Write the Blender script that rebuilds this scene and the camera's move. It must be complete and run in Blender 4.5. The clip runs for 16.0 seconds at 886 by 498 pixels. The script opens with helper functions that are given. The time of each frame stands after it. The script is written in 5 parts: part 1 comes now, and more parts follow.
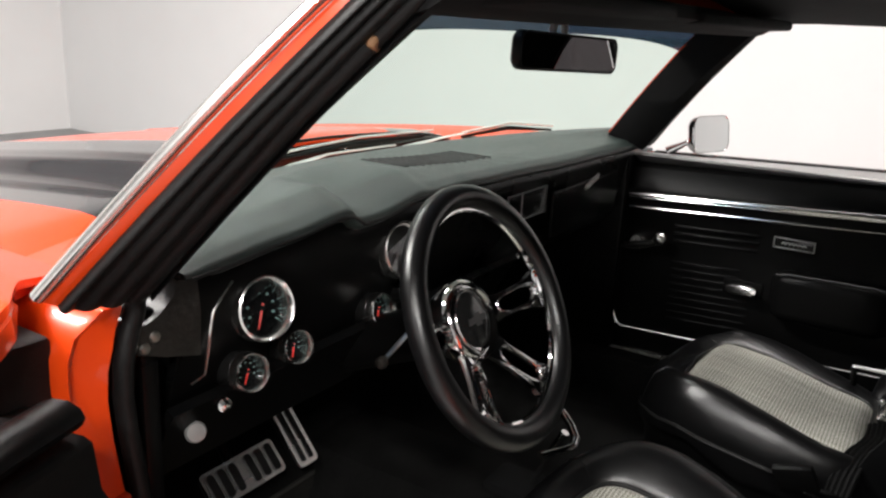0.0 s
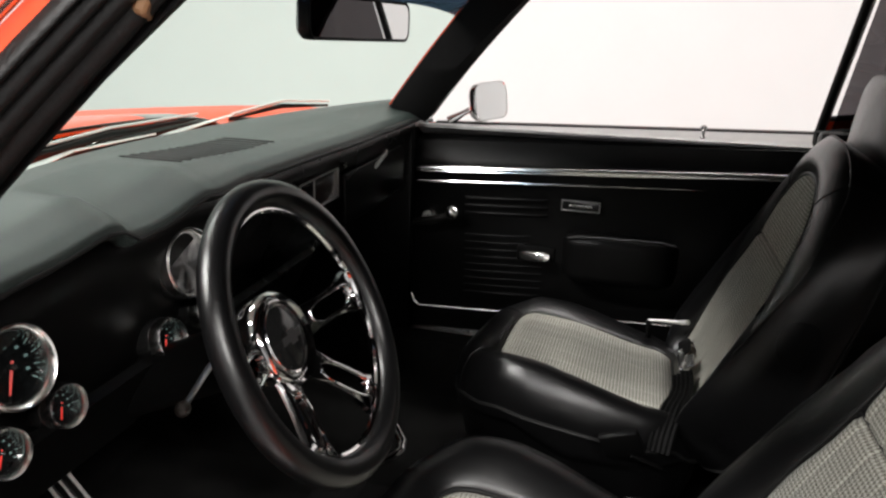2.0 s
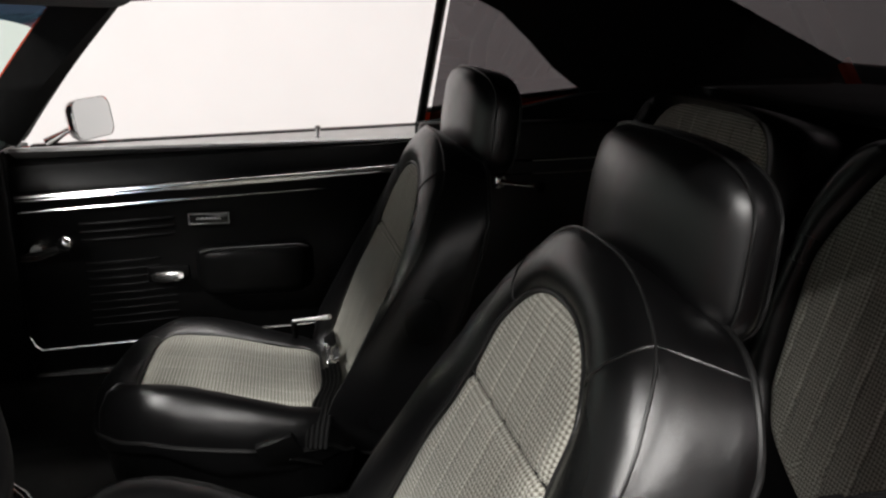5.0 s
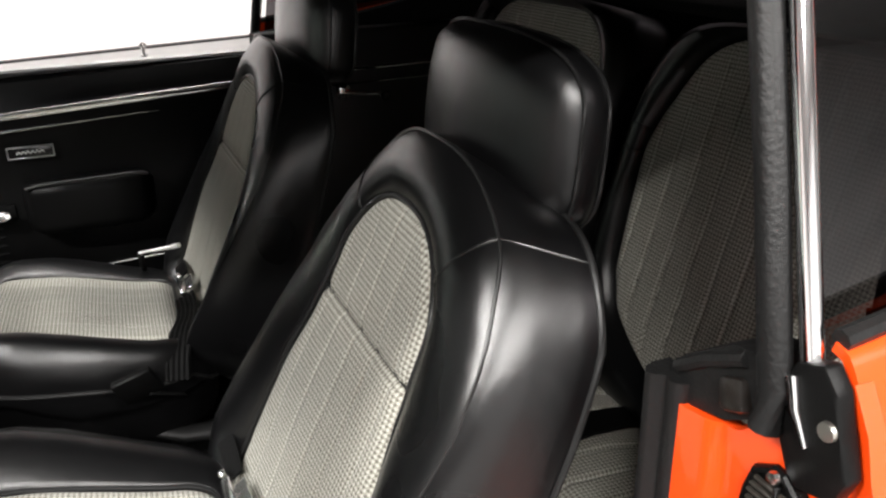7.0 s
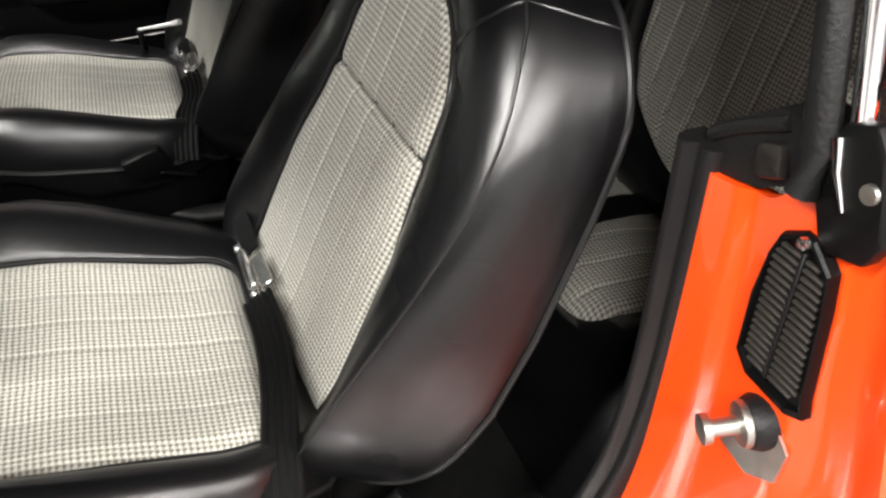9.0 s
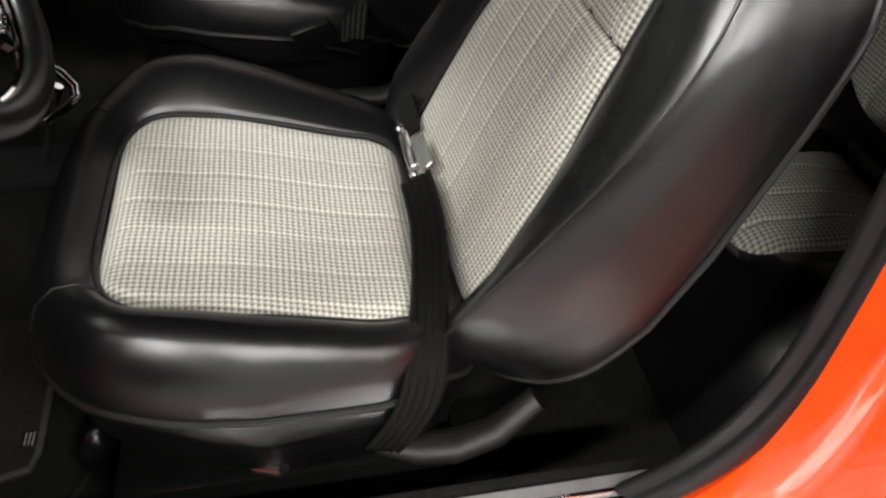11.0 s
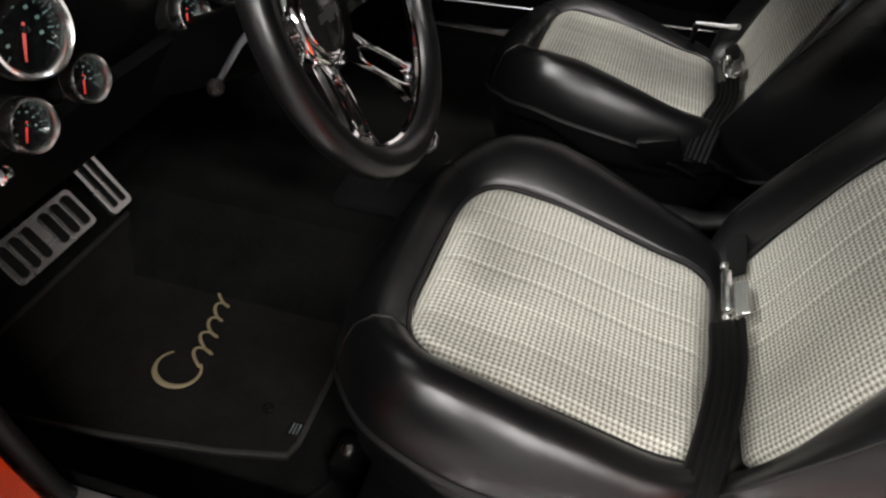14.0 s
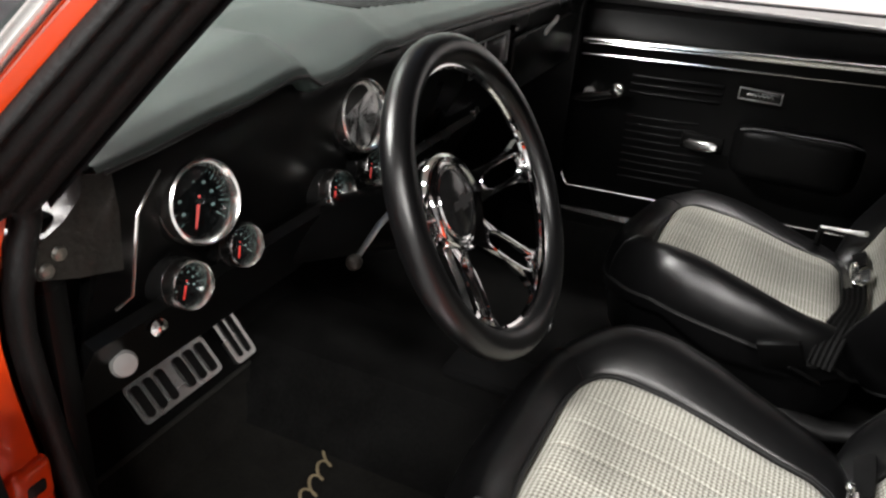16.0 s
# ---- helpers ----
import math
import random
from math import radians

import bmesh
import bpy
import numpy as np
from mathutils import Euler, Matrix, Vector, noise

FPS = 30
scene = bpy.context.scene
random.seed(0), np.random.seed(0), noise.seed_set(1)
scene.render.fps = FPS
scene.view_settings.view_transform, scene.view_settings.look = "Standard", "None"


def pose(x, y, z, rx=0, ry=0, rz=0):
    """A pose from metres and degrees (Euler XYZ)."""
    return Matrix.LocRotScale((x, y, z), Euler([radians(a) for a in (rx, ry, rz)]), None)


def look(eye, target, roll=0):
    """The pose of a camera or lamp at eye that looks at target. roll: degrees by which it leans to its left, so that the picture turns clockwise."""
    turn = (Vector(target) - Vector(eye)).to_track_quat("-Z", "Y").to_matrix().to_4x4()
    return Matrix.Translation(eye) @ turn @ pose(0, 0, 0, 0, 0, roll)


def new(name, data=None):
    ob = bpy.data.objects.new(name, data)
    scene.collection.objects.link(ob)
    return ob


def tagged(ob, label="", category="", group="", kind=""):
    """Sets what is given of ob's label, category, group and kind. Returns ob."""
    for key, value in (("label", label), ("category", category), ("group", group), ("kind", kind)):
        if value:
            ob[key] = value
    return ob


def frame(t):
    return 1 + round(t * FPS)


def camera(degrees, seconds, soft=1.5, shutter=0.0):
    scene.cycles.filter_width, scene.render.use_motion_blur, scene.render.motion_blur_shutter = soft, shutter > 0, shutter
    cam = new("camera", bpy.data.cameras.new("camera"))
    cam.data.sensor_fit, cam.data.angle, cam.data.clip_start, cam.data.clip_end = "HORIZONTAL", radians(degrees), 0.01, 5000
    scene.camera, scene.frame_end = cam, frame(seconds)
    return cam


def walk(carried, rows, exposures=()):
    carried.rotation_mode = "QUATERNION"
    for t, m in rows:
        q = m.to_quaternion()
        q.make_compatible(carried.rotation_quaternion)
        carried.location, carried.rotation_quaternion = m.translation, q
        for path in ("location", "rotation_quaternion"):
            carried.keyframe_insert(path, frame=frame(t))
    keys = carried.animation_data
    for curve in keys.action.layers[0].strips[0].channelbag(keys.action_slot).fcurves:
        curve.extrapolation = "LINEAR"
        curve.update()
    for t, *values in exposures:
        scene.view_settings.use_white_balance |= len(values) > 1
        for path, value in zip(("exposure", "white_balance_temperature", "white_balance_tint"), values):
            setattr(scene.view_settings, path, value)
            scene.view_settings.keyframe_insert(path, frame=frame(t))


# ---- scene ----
cam = camera(58.2, 16.0, soft=2.4)
PATH = [
    (0, (-1.144, 0.224, 1.093), (0.495, 1.233, 0.552), 2.9),
    (0.5, (-1.095, 0.274, 1.089), (0.614, 1.163, 0.55), 2.7),
    (1, (-1.065, 0.314, 1.085), (0.705, 1.068, 0.539), 2.4),
    (1.5, (-1.047, 0.336, 1.082), (0.773, 0.922, 0.494), 2.4),
    (2, (-1.042, 0.331, 1.083), (0.813, 0.797, 0.499), 1.9),
    (2.5, (-1.038, 0.327, 1.083), (0.843, 0.682, 0.505), 1.8),
    (3, (-1.036, 0.317, 1.084), (0.869, 0.529, 0.512), 1.5),
    (3.5, (-1.033, 0.31, 1.085), (0.884, 0.389, 0.519), 1.3),
    (4, (-1.032, 0.304, 1.085), (0.887, 0.247, 0.524), 1.0),
    (4.5, (-1.033, 0.296, 1.085), (0.874, 0.068, 0.528), 0.7),
    (5, (-1.036, 0.289, 1.086), (0.847, -0.089, 0.529), 0.4),
    (5.2, (-1.038, 0.285, 1.086), (0.835, -0.139, 0.529), 0.3),
    (7.3, (-1.034, 0.272, 1.074), (0.650, -0.431, 0.257), -1.2),
    (7.5, (-1.034, 0.273, 1.072), (0.629, -0.432, 0.213), -1.1),
    (8, (-1.031, 0.275, 1.064), (0.574, -0.395, 0.076), -0.9),
    (8.5, (-1.028, 0.277, 1.056), (0.522, -0.349, -0.042), -0.7),
    (9, (-1.023, 0.28, 1.048), (0.470, -0.296, -0.152), -0.5),
    (9.2, (-1.021, 0.282, 1.045), (0.447, -0.270, -0.197), -0.3),
    (11.3, (-1.008, 0.338, 1.011), (0.443, 0.134, -0.351), 1.7),
    (11.5, (-1.006, 0.344, 1.013), (0.445, 0.195, -0.355), 2.0),
    (12, (-1.004, 0.353, 1.012), (0.449, 0.327, -0.361), 2.7),
    (12.5, (-1.004, 0.363, 1.014), (0.444, 0.45, -0.363), 3.6),
    (13, (-1.003, 0.37, 1.016), (0.455, 0.546, -0.341), 4.0),
    (13.5, (-1.005, 0.379, 1.027), (0.488, 0.645, -0.278), 4.3),
    (14, (-1.008, 0.384, 1.033), (0.537, 0.745, -0.185), 4.5),
    (14.5, (-1.01, 0.387, 1.041), (0.583, 0.835, -0.083), 4.5),
    (15, (-1.014, 0.39, 1.047), (0.607, 0.926, 0.005), 4.6),
    (15.5, (-1.017, 0.392, 1.051), (0.617, 1.008, 0.077), 4.6),
    (16, (-1.024, 0.394, 1.059), (0.625, 1.096, 0.173), 4.7),
]
EXPOSURES = [(0.0, -0.20), (3.0, -0.19), (5.0, -0.30), (7.4, 0.40), (9.1, 0.34), (11.4, 0.0), (12.5, -0.08), (14.0, -0.14), (15.0, -0.04), (16.0, 0.10)]
walk(cam, [(t, look(eye, target, roll)) for t, eye, target, roll in PATH], EXPOSURES)

LAMP_W = 165
# ---- light and room ----
world = bpy.data.worlds.new("world")
scene.world = world
world.use_nodes = True
world.node_tree.nodes["Background"].inputs[0].default_value = (0.9, 0.93, 1.0, 1)
world.node_tree.nodes["Background"].inputs[1].default_value = 0.05
scene.view_settings.exposure = 0.0


# ---- materials ----
def material(name, base, rough=0.5, metal=0.0, vary=0.12, scale=30.0, bump=0.0, bump_scale=200.0, coat=0.0, spec=0.5, dark=None, rough_vary=0.1, crease=0.0):
    m = bpy.data.materials.new(name)
    m.use_nodes = True
    nt = m.node_tree
    b = nt.nodes["Principled BSDF"]
    b.inputs["Roughness"].default_value = rough
    b.inputs["Metallic"].default_value = metal
    b.inputs["Coat Weight"].default_value = coat
    b.inputs["Coat Roughness"].default_value = 0.04
    b.inputs["Specular IOR Level"].default_value = spec
    tc = nt.nodes.new("ShaderNodeTexCoord")
    n1 = nt.nodes.new("ShaderNodeTexNoise")
    n1.inputs["Scale"].default_value = scale
    n1.inputs["Detail"].default_value = 6
    n2 = nt.nodes.new("ShaderNodeTexNoise")
    n2.inputs["Scale"].default_value = scale * 0.12
    n2.inputs["Detail"].default_value = 3
    for n in (n1, n2):
        nt.links.new(tc.outputs["Object"], n.inputs["Vector"])
    add = nt.nodes.new("ShaderNodeMath")
    add.operation = "ADD"
    nt.links.new(n1.outputs["Fac"], add.inputs[0])
    nt.links.new(n2.outputs["Fac"], add.inputs[1])
    mr = nt.nodes.new("ShaderNodeMapRange")
    mr.inputs["From Min"].default_value = 0.65
    mr.inputs["From Max"].default_value = 1.35
    nt.links.new(add.outputs[0], mr.inputs["Value"])
    mix = nt.nodes.new("ShaderNodeMix")
    mix.data_type = "RGBA"
    lo = dark or tuple(c * (1 - vary) for c in base)
    hi = tuple(min(1, c * (1 + vary)) for c in base)
    mix.inputs["A"].default_value = (*lo, 1)
    mix.inputs["B"].default_value = (*hi, 1)
    nt.links.new(mr.outputs[0], mix.inputs["Factor"])
    nt.links.new(mix.outputs["Result"], b.inputs["Base Color"])
    rr = nt.nodes.new("ShaderNodeMapRange")
    rr.inputs["To Min"].default_value = max(0.01, rough * (1 - rough_vary))
    rr.inputs["To Max"].default_value = min(1, rough * (1 + rough_vary))
    nt.links.new(n2.outputs["Fac"], rr.inputs["Value"])
    nt.links.new(rr.outputs[0], b.inputs["Roughness"])
    if bump:
        n3 = nt.nodes.new("ShaderNodeTexNoise")
        n3.inputs["Scale"].default_value = bump_scale
        n3.inputs["Detail"].default_value = 4
        nt.links.new(tc.outputs["Object"], n3.inputs["Vector"])
        bp = nt.nodes.new("ShaderNodeBump")
        bp.inputs["Strength"].default_value = bump
        bp.inputs["Distance"].default_value = 0.002
        nt.links.new(n3.outputs["Fac"], bp.inputs["Height"])
        nt.links.new(bp.outputs[0], b.inputs["Normal"])
    if crease:
        n4 = nt.nodes.new("ShaderNodeTexNoise")
        n4.inputs["Scale"].default_value = 11
        n4.inputs["Detail"].default_value = 3
        n4.inputs["Distortion"].default_value = 0.8
        nt.links.new(tc.outputs["Object"], n4.inputs["Vector"])
        b2 = nt.nodes.new("ShaderNodeBump")
        b2.inputs["Strength"].default_value = crease
        b2.inputs["Distance"].default_value = 0.012
        nt.links.new(n4.outputs["Fac"], b2.inputs["Height"])
        if bump:
            nt.links.new(b2.outputs[0], bp.inputs["Normal"])
        else:
            nt.links.new(b2.outputs[0], b.inputs["Normal"])
    return m


def glass(name, tint, gloss_ior=1.5, falloff=7.0):
    m = bpy.data.materials.new(name)
    m.use_nodes = True
    nt = m.node_tree
    nt.nodes.clear()
    out = nt.nodes.new("ShaderNodeOutputMaterial")
    tr = nt.nodes.new("ShaderNodeBsdfTransparent")
    tr.inputs[0].default_value = (*tint, 1)
    gl = nt.nodes.new("ShaderNodeBsdfGlossy")
    gl.inputs["Roughness"].default_value = 0.01
    lw = nt.nodes.new("ShaderNodeLayerWeight")
    pw = nt.nodes.new("ShaderNodeMath")
    pw.operation = "POWER"
    pw.inputs[1].default_value = falloff
    nt.links.new(lw.outputs["Facing"], pw.inputs[0])
    fr = nt.nodes.new("ShaderNodeMath")
    fr.operation = "MULTIPLY_ADD"
    f0 = 2 * ((gloss_ior - 1) / (gloss_ior + 1)) ** 2
    fr.inputs[1].default_value, fr.inputs[2].default_value = 1 - f0, f0
    nt.links.new(pw.outputs[0], fr.inputs[0])
    mx = nt.nodes.new("ShaderNodeMixShader")
    nt.links.new(fr.outputs[0], mx.inputs[0])
    nt.links.new(tr.outputs[0], mx.inputs[1])
    nt.links.new(gl.outputs[0], mx.inputs[2])
    nt.links.new(mx.outputs[0], out.inputs[0])
    return m


def cloth(name, light, dark, pitch=0.0075):
    """Woven houndstooth from the mesh's metric UV map."""
    m = bpy.data.materials.new(name)
    m.use_nodes = True
    nt = m.node_tree
    b = nt.nodes["Principled BSDF"]
    b.inputs["Roughness"].default_value = 0.95
    b.inputs["Specular IOR Level"].default_value = 0.15
    b.inputs["Sheen Weight"].default_value = 0.1
    uv = nt.nodes.new("ShaderNodeUVMap")
    uv.uv_map = "UVMap"
    sep = nt.nodes.new("ShaderNodeSeparateXYZ")
    nt.links.new(uv.outputs[0], sep.inputs[0])

    def op(kind, a, c):
        n = nt.nodes.new("ShaderNodeMath")
        n.operation = kind
        for i, v in enumerate((a, c)):
            if isinstance(v, (int, float)):
                n.inputs[i].default_value = v
            elif v is not None:
                nt.links.new(v, n.inputs[i])
        return n.outputs[0]

    wob = nt.nodes.new("ShaderNodeTexNoise")
    wob.inputs["Scale"].default_value = 60
    nt.links.new(uv.outputs[0], wob.inputs["Vector"])
    w = op("MULTIPLY", wob.outputs["Fac"], 0.15)
    u = op("ADD", op("DIVIDE", sep.outputs[0], pitch), w)
    v = op("ADD", op("DIVIDE", sep.outputs[1], pitch), w)
    su = op("LESS_THAN", op("FRACT", u, None), 0.5)
    sv = op("LESS_THAN", op("FRACT", v, None), 0.5)
    tw = op("LESS_THAN", op("FRACT", op("MULTIPLY", op("ADD", u, v), 2.0), None), 0.5)
    both = op("MULTIPLY", su, sv)
    one = op("SUBTRACT", op("ADD", su, sv), op("MULTIPLY", both, 2.0))
    fac = op("ADD", both, op("MULTIPLY", one, tw))
    n1 = nt.nodes.new("ShaderNodeTexNoise")
    n1.inputs["Scale"].default_value = 900
    nt.links.new(uv.outputs[0], n1.inputs["Vector"])
    n2 = nt.nodes.new("ShaderNodeTexNoise")
    n2.inputs["Scale"].default_value = 9
    nt.links.new(uv.outputs[0], n2.inputs["Vector"])
    mix = nt.nodes.new("ShaderNodeMix")
    mix.data_type = "RGBA"
    mix.inputs["A"].default_value = (*light, 1)
    mix.inputs["B"].default_value = (*dark, 1)
    nt.links.new(op("MULTIPLY", fac, op("ADD", 0.75, op("MULTIPLY", n1.outputs["Fac"], 0.4))), mix.inputs["Factor"])
    hsv = nt.nodes.new("ShaderNodeHueSaturation")
    nt.links.new(mix.outputs["Result"], hsv.inputs["Color"])
    nt.links.new(op("ADD", 0.82, op("MULTIPLY", n2.outputs["Fac"], 0.36)), hsv.inputs["Value"])
    nt.links.new(hsv.outputs[0], b.inputs["Base Color"])
    bp = nt.nodes.new("ShaderNodeBump")
    bp.inputs["Strength"].default_value = 0.5
    bp.inputs["Distance"].default_value = 0.001
    nt.links.new(op("ADD", op("MULTIPLY", n1.outputs["Fac"], 0.8), fac), bp.inputs["Height"])
    nt.links.new(bp.outputs[0], b.inputs["Normal"])
    return m


ORANGE = material("orange_paint", (0.72, 0.056, 0.005), 0.30, 0.0, 0.05, 8, coat=0.7, spec=0.3)
STRIPE = material("black_gloss_paint", (0.02, 0.02, 0.022), 0.16, 0.0, 0.15, 8, coat=1.0)
LEATHER = material("black_vinyl", (0.0030, 0.0030, 0.0032), 0.30, 0, 0.2, 20, 0.12, 1100, spec=0.50, rough_vary=0.3, crease=0.10)
DOORVINYL = material("door_vinyl", (0.0032, 0.0032, 0.0032), 0.38, 0, 0.2, 30, 0.2, 900, spec=0.12)
SATIN = material("satin_metal", (0.72, 0.715, 0.70), 0.27, 1.0, 0.1, 30)
PIPING = material("piping", (0.011, 0.011, 0.011), 0.4, 0, 0.2, 60, spec=0.3)
CLOTH = cloth("houndstooth_cloth", (0.470, 0.465, 0.408), (0.118, 0.110, 0.091), 0.0057)
# black vinyl whose base carries the grey-green light through the windshield
PAD = material("green_lit_dash_vinyl", (0.034, 0.046, 0.042), 0.36, 0, 0.15, 14, 0.35, 1400)
PLASTIC = material("black_plastic", (0.003, 0.003, 0.003), 0.28, 0, 0.2, 40, 0.15, 700, spec=0.10)
GLOSSBLACK = material("gloss_black", (0.01, 0.01, 0.01), 0.15, 0, 0.2, 20)
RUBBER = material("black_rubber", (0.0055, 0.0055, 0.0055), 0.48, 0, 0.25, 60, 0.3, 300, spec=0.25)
CARPET = material("black_carpet", (0.0062, 0.0061, 0.0059), 0.98, 0, 0.5, 160, 1.0, 500, spec=0.1)
MATFELT = material("mat_carpet", (0.0125, 0.0119, 0.0107), 0.97, 0, 0.35, 220, 0.8, 700, spec=0.1)
BINDING = material("mat_binding", (0.030, 0.029, 0.026), 0.75, 0, 0.3, 200, 0.5, 600, spec=0.2)
GOLD = material("tan_thread", (0.30, 0.24, 0.14), 0.8, 0, 0.3, 400, 0.5, 900)
SPOKE = material("polished_spoke", (0.74, 0.74, 0.745), 0.10, 1.0, 0.05, 20)
GLOSSDARK = material("dark_badge", (0.05, 0.05, 0.05), 0.3, 0.6, 0.1, 20)
CHROME = material("chrome", (0.80, 0.80, 0.80), 0.06, 1.0, 0.05, 20)
BRUSHED = material("brushed_metal", (0.50, 0.50, 0.49), 0.32, 1.0, 0.15, 90, 0.1, 300)
BRIGHT = material("polished_trim", (0.88, 0.875, 0.85), 0.22, 1.0, 0.05, 20)
# chrome's bright reflections put into a pale base of low metalness
PALEMETAL = material("painted_glint_metal", (0.80, 0.795, 0.78), 0.35, 0.35, 0.1, 40)
# pale base stands in for the bright wall mirrored along the rail
BELTRAIL = material("reflection_pale_rail", (0.36, 0.355, 0.35), 0.42, 0.3, 0.1, 30)
DULL = material("worn_zinc", (0.45, 0.44, 0.40), 0.4, 1.0, 0.25, 60)
DIAL = material("dial_face", (0.006, 0.0065, 0.007), 0.5, 0, 0.1, 50, spec=0.06)
DIALMARK = material("dial_marks", (0.16, 0.26, 0.25), 0.6, 0, 0.1, 50)
NEEDLE = material("red_needle", (0.75, 0.03, 0.02), 0.5, 0, 0.1, 50)
HEADLINER = material("black_headliner", (0.005, 0.005, 0.0052), 0.85, 0, 0.3, 80, 0.3, 500, spec=0.2)
MIRROR = material("mirror_silver", (0.85, 0.86, 0.86), 0.01, 1.0, 0.0, 5)
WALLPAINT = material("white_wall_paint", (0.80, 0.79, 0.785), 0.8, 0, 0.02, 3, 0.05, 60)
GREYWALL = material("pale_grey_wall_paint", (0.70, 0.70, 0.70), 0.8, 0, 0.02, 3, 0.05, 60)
# greys for unseen room faces, chosen to dim their reflections in the vinyl
MIDBOUNCE = material("mid_bounce_grey", (0.45, 0.45, 0.455), 0.8, 0, 0.05, 3, 0.05, 60)
LOWBOUNCE = material("low_bounce_grey", (0.30, 0.30, 0.30), 0.8, 0, 0.04, 3, 0.05, 60)
# pale colour stands in for the white wall reflected in a lens
GLAREDIAL = material("lens_glare_dial", (0.55, 0.545, 0.545), 0.4, 0, 0.05, 50)
FLOORPAINT = material("grey_concrete", (0.24, 0.24, 0.238), 0.5, 0, 0.2, 4, 0.1, 40)
WHITEPAINT = material("white_pearl", (0.6, 0.6, 0.6), 0.4, 0, 0.05, 20)
GREYPLASTIC = material("grey_knob", (0.24, 0.24, 0.235), 0.4, 0.3, 0.1, 30)
ENDCAP = material("worn_end_cap", (0.0075, 0.0060, 0.0050), 0.36, 0, 0.5, 25, 0.5, 120)
WEBBING = material("belt_webbing", (0.0040, 0.0040, 0.0040), 0.6, 0, 0.3, 120, 0.6, 500, spec=0.12)
LOUVRE = material("dusty_louvre", (0.013, 0.0105, 0.007), 0.7, 0, 0.3, 120)
TAN = material("tan_clip", (0.25, 0.13, 0.06), 0.7, 0, 0.2, 80)
SCUFF = material("sill_plate_metal", (0.72, 0.72, 0.71), 0.30, 0.85, 0.2, 60, 0.1, 300)
WINDSHIELD = glass("tinted_windshield", (0.70, 0.81, 0.76), 1.05, 14.0)
BAND = glass("windshield_shade_band", (0.03, 0.05, 0.08), 1.45)
TINT = glass("smoked_glass", (0.10, 0.092, 0.096), 1.75)
CLEAR = glass("clear_lens", (0.92, 0.94, 0.94), 1.16, 9.0)


# ---- mesh helpers ----
AT = {}


def thing(name, label, category, loc=(0, 0, 0), group="", kind=""):
    ob = new(name)
    ob.empty_display_size = 0.1
    ob.location = loc
    AT[ob] = Vector(loc)
    return tagged(ob, label, category, group, kind)


def part(name, bm, mat, parent=None, label="", smooth=True, angle=40):
    me = bpy.data.meshes.new(name)
    bmesh.ops.recalc_face_normals(bm, faces=bm.faces)
    if parent is not None:
        bmesh.ops.translate(bm, verts=bm.verts, vec=-AT[parent])
    if smooth:
        for f in bm.faces:
            f.smooth = True
        lim = radians(angle)
        for e in bm.edges:
            if len(e.link_faces) == 2 and e.calc_face_angle(0) > lim:
                e.smooth = False
    bm.to_mesh(me)
    bm.free()
    for m in (mat if isinstance(mat, (list, tuple)) else [mat]):
        me.materials.append(m)
    ob = new(name, me)
    if parent is not None:
        ob.parent = parent
        AT[ob] = AT[parent]
    else:
        AT[ob] = Vector((0, 0, 0))
    if label:
        tagged(ob, label)
    return ob


def B():
    return bmesh.new()


def box(bm, x0, x1, y0, y1, z0, z1, bevel=0.0, seg=2, m=None):
    r = bmesh.ops.create_cube(bm, size=1)
    vs = r["verts"]
    bmesh.ops.scale(bm, verts=vs, vec=(abs(x1 - x0), abs(y1 - y0), abs(z1 - z0)))
    bmesh.ops.translate(bm, verts=vs, vec=((x0 + x1) / 2, (y0 + y1) / 2, (z0 + z1) / 2))
    if bevel:
        es = list({e for v in vs for e in v.link_edges})
        r = bmesh.ops.bevel(bm, geom=es, offset=bevel, segments=seg, affect="EDGES", profile=0.5)
        vs = list({v for f in r["faces"] for v in f.verts} | {v for v in vs if v.is_valid})
    if m is not None:
        bmesh.ops.transform(bm, verts=vs, matrix=m)
    return bm


def loft(bm, rings, closed=True, cap=True, loop=False):
    """Skin a list of equally long rings of points."""
    rows = [[bm.verts.new(p) for p in ring] for ring in rings]
    n = len(rows[0])
    pairs = list(zip(rows, rows[1:])) + ([(rows[-1], rows[0])] if loop else [])
    for a, b in pairs:
        for i in range(n if closed else n - 1):
            j = (i + 1) % n
            try:
                bm.faces.new((a[i], a[j], b[j], b[i]))
            except ValueError:
                pass
    if cap and closed and not loop:
        for row in (rows[0], rows[-1]):
            try:
                bm.faces.new(row)
            except ValueError:
                pass
    return rows


def frame_at(d):
    d = Vector(d).normalized()
    u = d.cross(Vector((0, 0, 1)))
    if u.length < 1e-3:
        u = d.cross(Vector((0, 1, 0)))
    u.normalize()
    return u, d.cross(u).normalized()


